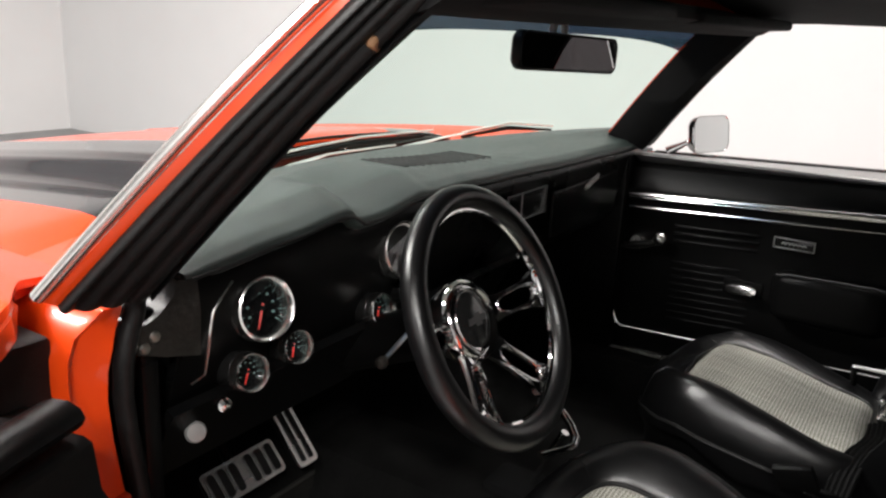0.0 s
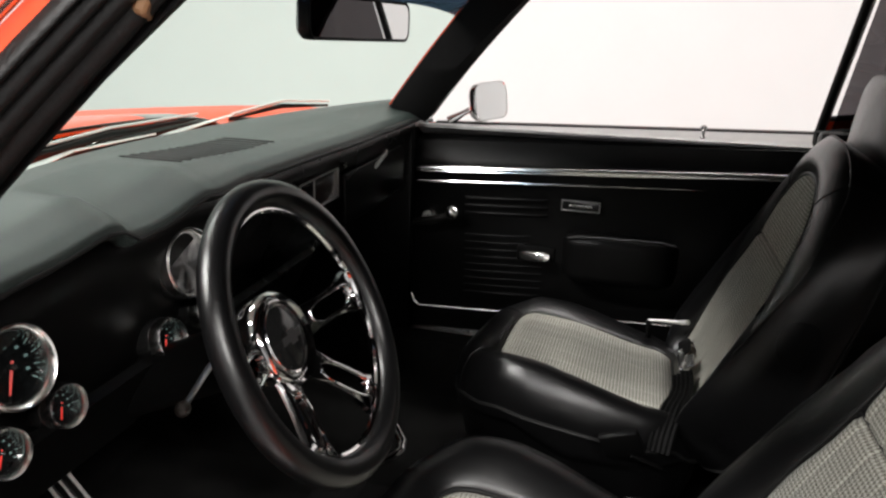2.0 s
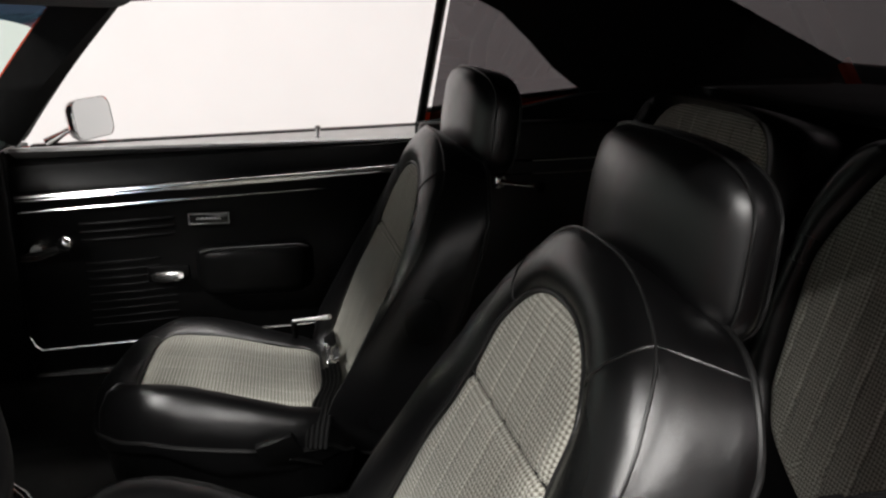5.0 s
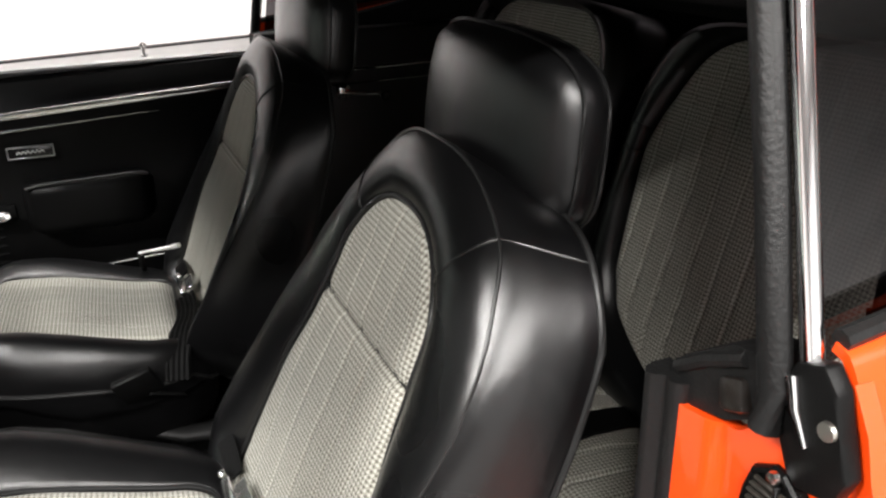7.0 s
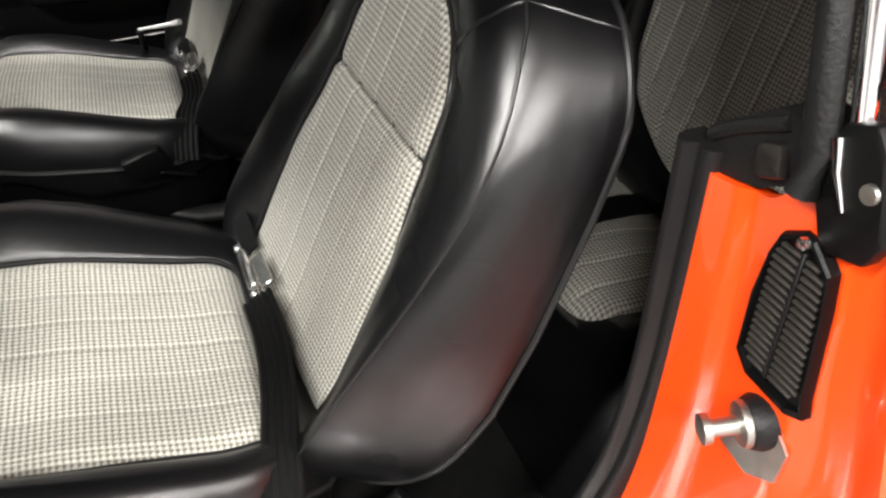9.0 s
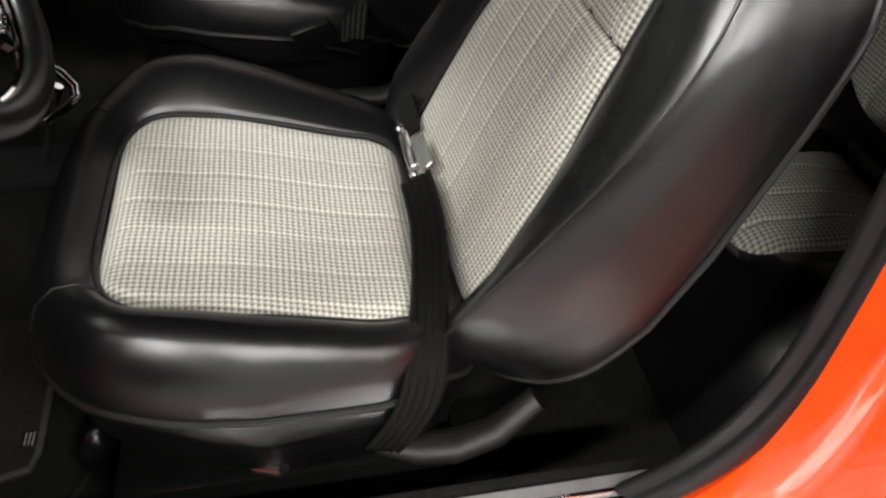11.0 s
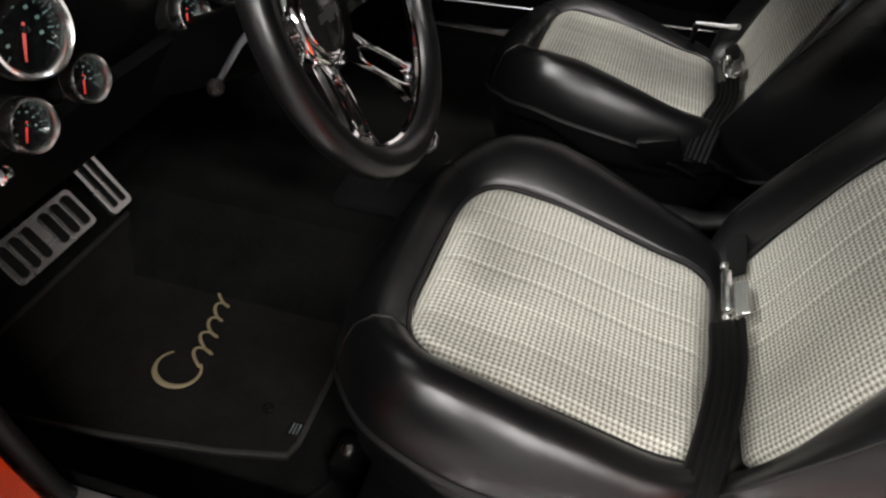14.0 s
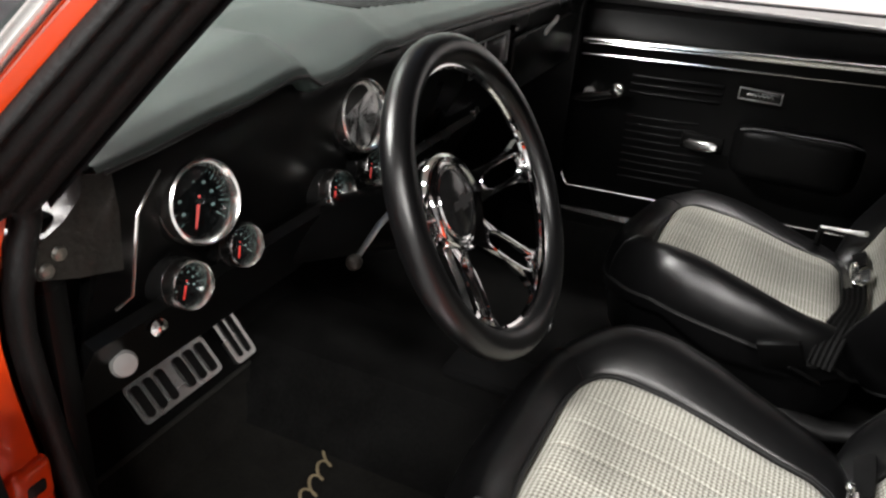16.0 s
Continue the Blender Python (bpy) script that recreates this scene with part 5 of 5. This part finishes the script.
# ---- seats ----
def seat_outline(ws_, y0, y1, n, low=None, skew=0.0, count=64):
    """A closed superellipse whose half-width follows a table over the length."""
    pts = []
    for k in range(count):
        a = math.tau * k / count
        c, s_ = math.cos(a), math.sin(a)
        e = 2 / (low or n) if s_ < 0 else 2 / n
        yy = (y0 + y1) / 2 + (y1 - y0) / 2 * math.copysign(abs(s_) ** e, s_)
        xx = math.copysign(abs(c) ** e, c) * curve(ws_, yy)
        pts.append((xx + skew * (yy - (y0 + y1) / 2), yy))
    return pts


def half_at(ws_, y0, y1, n, y, low=None):
    n = (low or n) if y < (y0 + y1) / 2 else n
    q = abs((y - (y0 + y1) / 2) / ((y1 - y0) / 2))
    return max(0.0, 1 - min(1, q) ** n) ** (1 / n) * curve(ws_, y)


def mixring(a, b, t):
    return [(lerp(p[0], q[0], t), lerp(p[1], q[1], t)) for p, q in zip(a, b)]


CI = dict(ws_=[(0.22, 0.153), (0.38, 0.160), (0.53, 0.168)], y0=0.238, y1=0.552, n=4.2, low=9, skew=0.06)
CO = dict(ws_=[(0.18, 0.205), (0.30, 0.240), (0.43, 0.264), (0.52, 0.264), (0.63, 0.24)], y0=0.175, y1=0.634, n=2.9, low=4, skew=0.05)


def cz(y):
    return curve([(0.18, 0.402), (0.205, 0.420), (0.238, 0.450), (0.28, 0.458), (0.45, 0.492), (0.52, 0.500), (0.58, 0.485), (0.64, 0.455)], y)


# lower edge of the cushion's side, which rises towards the front
SKIRT = [(0.18, 0.380), (0.34, 0.382), (0.40, 0.388), (0.45, 0.412), (0.50, 0.436), (0.55, 0.428), (0.63, 0.392)]


def insert_sheet(ws_, y0, y1, n, place, pleats, puff, low=None, skew=0.0, rows=46, cols=120, depth=0.13):
    bm = B()

    def rowy(b):
        t = (1 - math.cos(math.pi * b)) / 2
        t = lerp(b, t, 0.75)
        return lerp(y0 + 0.0004, y1 - 0.0004, t)

    def f(a, b):
        y = rowy(b)
        hw = half_at(ws_, y0, y1, n, y, low)
        x = lerp(-hw, hw, a)
        edge = min(1.0, (1 - abs(2 * a - 1)) * hw / 0.02, min(y - y0, y1 - y) / 0.02)
        g = abs(((x / pleats) % 1.0) - 0.5) * 2
        rib = (1 - (max(0, g - 0.72) / 0.28) ** 2)
        return place(x + skew * (y - (y0 + y1) / 2), y, puff * edge ** 0.5 * (1 - depth + depth * rib))

    def uv(a, b):
        y = rowy(b)
        hw = half_at(ws_, y0, y1, n, y, low)
        return (lerp(-hw, hw, a), y)
    sheet(bm, f, cols, rows, uv)
    return bm


# backrest frame of reference
BU, BN = Vector((0, -0.373, 0.928)), Vector((0, 0.928, 0.373))
B0 = Vector((0, 0.205, 0.425))


def bow(s):
    """The back's gentle lumbar curve."""
    return 0.008 * math.exp(-((s - 0.14) / 0.12) ** 2) - 0.008 + 0.012 * math.exp(-(max(0.0, s + 0.01) / 0.06) ** 2)


def ridge_d(x, s):
    """How far the bolster's front ridge stands proud of the cloth; the shoulders fall back beside a proud crown."""
    side_ = curve([(-0.05, 0.030), (-0.02, 0.042), (0.05, 0.046), (0.127, 0.034), (0.22, 0.012), (0.27, 0.0), (0.32, -0.010), (0.40, -0.020), (0.46, -0.030), (0.51, -0.034)], s)
    return side_ + 0.023 * math.exp(-((x + 0.01) / 0.135) ** 2) * curve([(0.40, 0.0), (0.49, 1.0)], s)


def rear_d(s):
    return curve([(-0.06, -0.044), (0.0, -0.076), (0.06, -0.091), (0.12, -0.099), (0.25, -0.106), (0.40, -0.098), (0.46, -0.088), (0.50, -0.086)], s)


BI = dict(ws_=[(0.0, 0.152), (0.08, 0.151), (0.17, 0.139), (0.26, 0.127), (0.31, 0.132), (0.37, 0.154), (0.42, 0.158)], y0=-0.008, y1=0.438, n=2.3, low=9, skew=-0.07)
BG = dict(ws_=[(-0.03, 0.206), (0.05, 0.218), (0.20, 0.225), (0.34, 0.221), (0.44, 0.208), (0.51, 0.186)], y0=-0.050, y1=0.506, n=2.7, low=5, skew=-0.05)
BO = dict(ws_=[(-0.06, 0.216), (0.05, 0.238), (0.12, 0.245), (0.40, 0.245), (0.49, 0.231)], y0=-0.070, y1=0.490, n=5.5, low=4)


def build_seat(x0, label, far=1.0, tilt=0.0, lean=0.0, head=(0.0, 0.0, 1.0)):
    up_, out_ = (Matrix.Rotation(lean, 3, "X") @ v for v in (BU, BN))

    def bq(x, s, d):
        return B0 + Vector((x, 0, 0)) + up_ * s + out_ * d

    def bp_(x, s, d):
        return bq(x, s, d + 0.09 * x * curve([(0.20, 1.0), (0.38, 0.0)], s))
    seat = thing("front_seat", label, "car seat", (x0, 0.35, 0.19), "front bucket seats")
    X = Vector((x0, 0, 0))
    inner, outer = seat_outline(**CI), [(x + 0.016, y) for x, y in seat_outline(**CO)]
    bm = B()
    rings = []
    for t, dz_, z_abs, sc in ((0.0, -0.010, None, 1), (0.0, 0.0, None, 1), (0.06, 0.006, None, 1), (0.25, 0.022, None, 1), (0.5, 0.030, None, 1), (0.75, 0.022, None, 1), (0.92, -0.002, None, 1), (1.0, -0.028, None, 1), (1.005, -0.042, None, 1)):
        rg = mixring(inner, outer, t)
        rings.append([(p[0] + x0, p[1], cz(p[1]) + dz_ * (1.0 if dz_ < 0 else curve([(0.20, 0.30), (0.27, 0.55), (0.36, 1.0), (0.47, 1.45), (0.55, 1.15), (0.63, 0.8)], p[1]) * curve([(0.05, 0.70), (0.20, 1.0)], abs(p[0])) * (far if p[0] > 0 else 1.0)) - tilt * max(0.0, p[0]) / 0.16) for p in rg])
    loft(bm, rings, cap=False)
    rings_c = rings
    part("cushion_bolster", bm, LEATHER, seat, "black vinyl cushion bolster", angle=80)
    bm = B()
    rings = []
    for t, low, zz in ((1.0, 0.0, 0), (0.997, 0.3, 0), (0.985, 0.7, 0), (0.955, 0.95, 0), (0.91, 1.0, 0), (0.84, 1.0, 0.012), (0.74, 1.0, 0.06), (0.5, 1.0, 0.09)):
        rg = mixring(inner, outer, t)
        rings.append([(p[0] + x0, p[1], lerp(cz(q[1]) - 0.045, curve(SKIRT, q[1]), low) - zz) for p, q in zip(rg, outer)])
    loft(bm, rings)
    part("cushion_skirt", bm, LEATHER, seat, angle=80)
    part("cushion_piping", tube(B(), [(p[0] * 1.004 + x0, p[1], cz(p[1]) - 0.043) for p in outer], 0.0038, 8, closed=True), PIPING, seat)
    part("insert_piping", tube(B(), [(p[0] + x0, p[1], cz(p[1]) - 0.001 - tilt * max(0.0, p[0]) / 0.16) for p in inner], 0.003, 8, closed=True), PIPING, seat)
    for k in (10, 22):
        # bolster seams that run forward from the cloth's corners
        part("seam", tube(B(), [r[k] for r in rings_c[1:]], 0.0016, 6), LEATHER, seat)
    part("cushion_insert", insert_sheet(place=lambda x, y, h: (x0 + x, y, cz(y) - 0.008 + h - 0.006 * (1 - (x / 0.17) ** 2) - tilt * max(0.0, x) / 0.16), pleats=0.047, puff=0.013, **CI), CLOTH, seat, "pleated houndstooth cloth centre")
    # backrest
    inner, ridge, outer = seat_outline(**BI), seat_outline(**BG), seat_outline(**BO)

    def front(t, puff):
        return [bp_(p[0], p[1], bow(p[1]) + puff).lerp(bq(q[0], q[1], ridge_d(*q) + puff), t) + X for p, q in zip(inner, ridge)]

    def side(t, puff):
        out = []
        for p, q in zip(ridge, outer):
            x, y = lerp(p[0], q[0], t), lerp(p[1], q[1], t)
            out.append(bq(x * (1 + puff), y + puff * 0.25 * (y - 0.24), lerp(ridge_d(*p), rear_d(q[1]), t)) + X)
        return out
    face = [front(0, -0.012), front(0, 0.0), front(0.10, 0.007), front(0.30, 0.013), front(0.55, 0.014), front(0.80, 0.009), front(0.94, 0.004), front(1.0, -0.001)]
    flank = [side(0.0, 0.0), side(0.05, 0.012), side(0.15, 0.022), side(0.30, 0.026), side(0.45, 0.022), side(0.60, 0.016), side(0.8, 0.014), side(0.95, 0.008), side(1.0, 0.0)]
    bm = B()
    loft(bm, face, cap=False)
    part("backrest_bolster", bm, LEATHER, seat, "black vinyl backrest bolster", angle=80)
    bm = B()
    back = [[bq(p[0] * k, 0.24 + (p[1] - 0.24) * k, rear_d(p[1]) - d) + X for p in outer] for k, d in ((0.985, 0.004), (0.93, 0.007), (0.5, 0.009), (0.02, 0.009))]
    loft(bm, flank + back, cap=False)
    part("backrest_shell", bm, LEATHER, seat, "black vinyl side and back", angle=80)
    part("backrest_piping", tube(B(), side(1.0, 0.004), 0.0032, 8, closed=True), PIPING, seat)
    part("ridge_seam", tube(B(), front(1.0, 0.0), 0.0016, 6, closed=True), PIPING, seat)
    part("insert_piping", tube(B(), front(0.0, 0.002), 0.003, 8, closed=True), PIPING, seat)
    part("backrest_insert", insert_sheet(place=lambda x, s, h: bp_(x, s, bow(s) - 0.006 + h - 0.006 * math.exp(-((s - 0.300) / 0.006) ** 2)) + X, pleats=0.047, puff=0.012, rows=60, **BI), CLOTH, seat, "pleated houndstooth cloth centre")
    part("cross_seam", tube(B(), [bp_(x, 0.300, bow(0.300) + 0.0005) + X for x in [lerp(-0.128, 0.122, k / 12) for k in range(13)]], 0.0016, 6), PIPING, seat)
    for k in (9, 23):
        part("shoulder_seam", tube(B(), [r[k] for r in face[1:]] + [r[k] for r in flank[1:]], [0.0017] * 7 + [0.0011] * 8, 6), LEATHER, seat)
    # headrest
    bm = B()
    rings = []
    HC = Vector((x0 + 0.006, -0.084 + head[0], 0.904 + head[1]))
    hu, hn = Vector((0, -0.12, 0.993)), Vector((0, 0.993, 0.12))
    HW, HH = 0.154, 0.083

    def hp(k, a, d):
        e = 2 / lerp(2.1, 4.2, k ** 2)
        d *= head[2] if d < 0 else 1.0
        x = HW * k * math.copysign(abs(math.cos(a)) ** e, math.cos(a))
        y = HH * k * math.copysign(abs(math.sin(a)) ** e, math.sin(a))
        return HC + Vector((x * (1 - 0.25 * y), 0, 0)) + hu * (y - 0.010 * (x / HW) ** 2) + hn * (d - 0.022 * (x / HW) ** 2)
    for d, k in ((0.036, 0.05), (0.0355, 0.50), (0.033, 0.74), (0.027, 0.89), (0.017, 0.97), (0.004, 1.0), (-0.012, 1.0), (-0.028, 0.985), (-0.038, 0.93), (-0.044, 0.80), (-0.047, 0.4)):
        rings.append([hp(k, math.tau * q / 56, d) for q in range(56)])
    loft(bm, rings)
    hr = part("headrest", bm, LEATHER, seat, "black vinyl headrest", angle=80)
    for dd in (0.012, -0.030):
        part("headrest_piping", tube(B(), [hp(1.004 if dd > 0 else 0.985, math.tau * q / 56, dd) for q in range(56)], 0.0018, 6, closed=True), PIPING, hr)
    for sx in (-1, 1):
        part("headrest_post", tube(B(), [bq(sx * 0.05, 0.44, -0.07) + X, HC + Vector((sx * 0.05, 0, -0.05))], 0.006, 8), CHROME, seat)
    # base, rails, hinge
    part("seat_base", box(B(), x0 - 0.20, x0 + 0.20, 0.22, 0.575, 0.215, 0.285, 0.01), PLASTIC, seat)
    for sx in (-1, 1):
        rail = part("seat_rail", box(B(), x0 + sx * 0.185 - 0.018, x0 + sx * 0.185 + 0.018, 0.16, 0.62, 0.1905, 0.216, 0.004), PLASTIC, seat)
        part("rail_bolt", lathe(B(), [(0.009, 0), (0.009, 0.006), (0.005, 0.009)], (x0 + sx * 0.19, 0.628, 0.207), (0, 0.6, 1), 12), DULL, rail)
        part("hinge_cover", tube(B(), [(x0 + sx * 0.196, 0.31, 0.318), (x0 + sx * 0.200, 0.265, 0.302), (x0 + sx * 0.200, 0.225, 0.297), (x0 + sx * 0.194, 0.18, 0.305), (x0 + sx * 0.186, 0.135, 0.340)], [0.012, 0.019, 0.021, 0.020, 0.015], 14, flat=0.7), RUBBER, seat)
    foot = part("rail_foot", box(B(), x0 - 0.10, x0 - 0.045, 0.585, 0.640, 0.190, 0.222, 0.006), PLASTIC, seat)
    part("foot_bolt", lathe(B(), [(0.009, 0), (0.009, 0.006), (0.005, 0.009)], (x0 - 0.073, 0.622, 0.222), (-0.2, 0.4, 1), 12), BRIGHT, foot)
    part("slide_lever", tube(B(), [(x0 - 0.180, 0.414, 0.284), (x0 - 0.205, 0.414, 0.315), (x0 - 0.214, 0.420, 0.331), (x0 - 0.226, 0.396, 0.342)], [0.005, 0.006, 0.010, 0.0105], 12, flat=0.7), BRIGHT, seat, "chrome slide lever tip")
    part("lever_stem", tube(B(), [(x0 - 0.10, 0.40, 0.275), (x0 - 0.165, 0.41, 0.271)], 0.005, 8), DULL, seat)
    return seat


build_seat(-0.345, "black vinyl driver's bucket seat with pale houndstooth cloth centre", head=(0.027, 0.0, 0.5))
build_seat(0.348, "black vinyl passenger bucket seat with pale houndstooth cloth centre", 0.5, 0.020, radians(-4), (0.052, 0.018, 1.0))


def belt(label, path, tongue, up_web):
    """A lap belt: ribbed webbing, a lift-latch buckle with its plate, and the short webbing behind it."""
    b = thing("seat_belt", label, "seat belt", (path[0][0], path[0][1], 0.44))
    bm = B()
    pts = [Vector(p) for p in path]
    smooth_ = []
    for k in range(len(pts) - 1):
        p0, p1, p2, p3 = pts[max(k - 1, 0)], pts[k], pts[k + 1], pts[min(k + 2, len(pts) - 1)]
        for q in range(6):
            t = q / 6
            smooth_.append(0.5 * ((2 * p1) + (p2 - p0) * t + (2 * p0 - 5 * p1 + 4 * p2 - p3) * t * t + (3 * p1 - p0 - 3 * p2 + p3) * t ** 3))
    smooth_.append(pts[-1])
    rows = []
    for k, p in enumerate(smooth_):
        q = smooth_[min(k + 1, len(smooth_) - 1)] - smooth_[max(k - 1, 0)]
        f = k / (len(smooth_) - 1)
        side = Vector((0.05 + 0.5 * max(0.0, f - 0.75), 1, lerp(-0.55, 0.2, f)))
        side = (side - q * (side.dot(q) / q.length_squared)).normalized()
        n = side.cross(q).normalized()
        n = n if n.z + n.x * -0.4 > 0 else -n
        prof = [(-1, 0.0), (1, 0.0), (1, 0.0020), (0.82, 0.0046), (0.62, 0.0012), (0.42, 0.0046), (0.2, 0.0012), (0.0, 0.0046), (-0.2, 0.0012), (-0.42, 0.0046), (-0.62, 0.0012), (-0.82, 0.0046), (-1, 0.0020)]
        rows.append([p + side * a * 0.0190 + n * h for a, h in prof])
    loft(bm, rows)
    part("webbing", bm, WEBBING, b, "black ribbed belt webbing", angle=70)
    a, c = (Vector(v) for v in tongue)
    ax = (c - a).normalized()
    sd = Vector((0, -0.80, 0.60))
    sd = (sd - ax * sd.dot(ax)).normalized()
    up = ax.cross(sd)
    up = up if up.z > 0 else -up
    M = Matrix.Translation((a + c) / 2) @ Matrix((ax, sd, up)).transposed().to_4x4()
    ln = (c - a).length
    bk = part("buckle", box(B(), -ln * 0.36, ln * 0.36, -0.006, 0.008, -0.004, 0.006, 0.0025, 2, M), BRIGHT, b, "chrome belt buckle")
    part("buckle_plate", box(B(), -ln * 0.12, ln * 0.46, 0.008, 0.024, -0.002, 0.0025, 0.001, 1, M), SATIN, bk, "satin buckle plate")
    for f in (-0.47, 0.47):
        part("buckle_lug", lathe(B(), [(0.004, -0.005), (0.0055, 0.0), (0.0055, 0.006), (0.002, 0.009)], M @ Vector((f * ln, 0, 0)), up, 12), BRIGHT, bk)
    bm = B()
    rows = []
    for p in up_web:
        p = Vector(p)
        rows.append([p + sd * w + up * h for w, h in ((-0.010, 0), (-0.010, 0.003), (0.014, 0.003), (0.014, 0))])
    loft(bm, rows)
    part("latch_webbing", bm, WEBBING, b, "black webbing behind the buckle")


belt("black webbing lap belt with chrome buckle on the driver's seat",
     [(-0.318, 0.230, 0.476), (-0.38, 0.228, 0.470), (-0.455, 0.236, 0.467), (-0.530, 0.250, 0.466), (-0.570, 0.260, 0.440), (-0.574, 0.275, 0.395), (-0.562, 0.300, 0.335), (-0.530, 0.318, 0.285)],
     ((-0.222, 0.232, 0.478), (-0.316, 0.228, 0.476)),
     [(-0.232, 0.222, 0.474), (-0.195, 0.220, 0.476), (-0.165, 0.222, 0.484), (-0.140, 0.220, 0.465)])
belt("black webbing lap belt with chrome buckle on the passenger seat",
     [(0.325, 0.226, 0.468), (0.28, 0.226, 0.464), (0.235, 0.232, 0.466), (0.185, 0.244, 0.468), (0.140, 0.256, 0.450), (0.120, 0.262, 0.420)],
     ((0.392, 0.226, 0.480), (0.322, 0.226, 0.474)),
     [(0.385, 0.222, 0.479), (0.42, 0.222, 0.482), (0.47, 0.220, 0.470)])

# loose belt end beside the passenger seat
slv = thing("belt_sleeve", "black plastic belt sleeve beside the passenger seat", "belt sleeve", (0.08, 0.318, 0.42))
part("sleeve", box(B(), -0.007, 0.007, -0.031, 0.031, -0.024, 0.024, 0.004, 2, Matrix.Translation((0.082, 0.319, 0.447)) @ Euler((radians(-22), radians(-18), 0)).to_matrix().to_4x4()), PLASTIC, slv)
part("strap", tube(B(), [(0.084, 0.306, 0.430), (0.100, 0.280, 0.412), (0.118, 0.258, 0.395)], 0.008, 8, flat=0.4), WEBBING, slv)

# ---- rear seat ----
rear = thing("bench_seat", "black vinyl rear bench seat with dark houndstooth centres", "car seat", (0, -0.40, 0.2))
RU, RN = Vector((0, -0.27, 0.963)), Vector((0, 0.963, 0.27))
for sx in (-1, 1):
    xc = sx * 0.33
    R0 = Vector((xc, -0.36, 0.43))
    RI = dict(ws_=[(0.02, 0.17), (0.10, 0.245), (0.15, 0.258), (0.33, 0.272), (0.48, 0.225), (0.52, 0.21)], y0=0.022, y1=0.518, n=5, low=4)
    RO = dict(ws_=[(0, 0.318), (0.5, 0.30)], y0=-0.04, y1=0.535, n=5)
    inner, outer = seat_outline(**RI), seat_outline(**RO)
    bm = B()
    rings = [[R0 + Vector((p[0], 0, 0)) + RU * p[1] + RN * d for p in mixring(inner, outer, t)] for t, d in ((0, -0.008), (0, 0), (0.15, 0.018), (0.5, 0.03), (0.85, 0.018), (1, -0.02), (1.0, -0.12))]
    loft(bm, rings)
    part("backrest", bm, LEATHER, rear, angle=80)
    part("backrest_insert", insert_sheet(place=lambda x, s, h: R0 + Vector((x, 0, 0)) + RU * s + RN * (h - 0.006), pleats=0.047, puff=0.014, depth=0.45, **RI), CLOTH, rear, "pleated houndstooth cloth centre")
    KI = dict(ws_=[(-0.38, 0.19), (-0.25, 0.195), (-0.1, 0.19)], y0=-0.365, y1=-0.125, n=7, skew=0.10)
    KO = dict(ws_=[(-0.42, 0.315), (-0.1, 0.31)], y0=-0.42, y1=-0.055, n=5)

    def rz(y):
        return curve([(-0.42, 0.385), (-0.25, 0.42), (-0.17, 0.418), (-0.10, 0.385), (-0.05, 0.33)], y)
    inner, outer = seat_outline(**KI), seat_outline(**KO)
    bm = B()
    rings = [[(p[0] + xc, p[1], rz(p[1]) + d) for p in mixring([(q[0] - sx * 0.075, q[1]) for q in inner], outer, t)] for t, d in ((0, -0.008), (0, 0), (0.2, 0.014), (0.55, 0.016), (0.9, 0.0), (1, -0.03), (1.0, -0.14))]
    loft(bm, rings)
    part("cushion", bm, LEATHER, rear, angle=80)
    part("cushion_insert", insert_sheet(place=lambda x, y, h: (xc - sx * 0.075 + x, y, rz(y) + h - 0.006), pleats=0.047, puff=0.014, depth=0.45, **KI), CLOTH, rear, "pleated houndstooth cloth centre")

    strap = B()
    bx = sx * 0.245
    loft(strap, [[(bx + sx * (dx + 0.10 * (y + 0.30)), y, rz(y) + dz_) for dx, dz_ in ((-0.026, 0.010), (-0.024, 0.0135), (0.024, 0.0135), (0.026, 0.010))] for y in (-0.40, -0.36, -0.30, -0.24, -0.18, -0.13)])
    rb = thing("rear_lap_belt", "black webbing lap belt lying across the rear cushion", "seat belt", (bx, -0.30, 0.42))
    part("webbing", strap, WEBBING, rb)
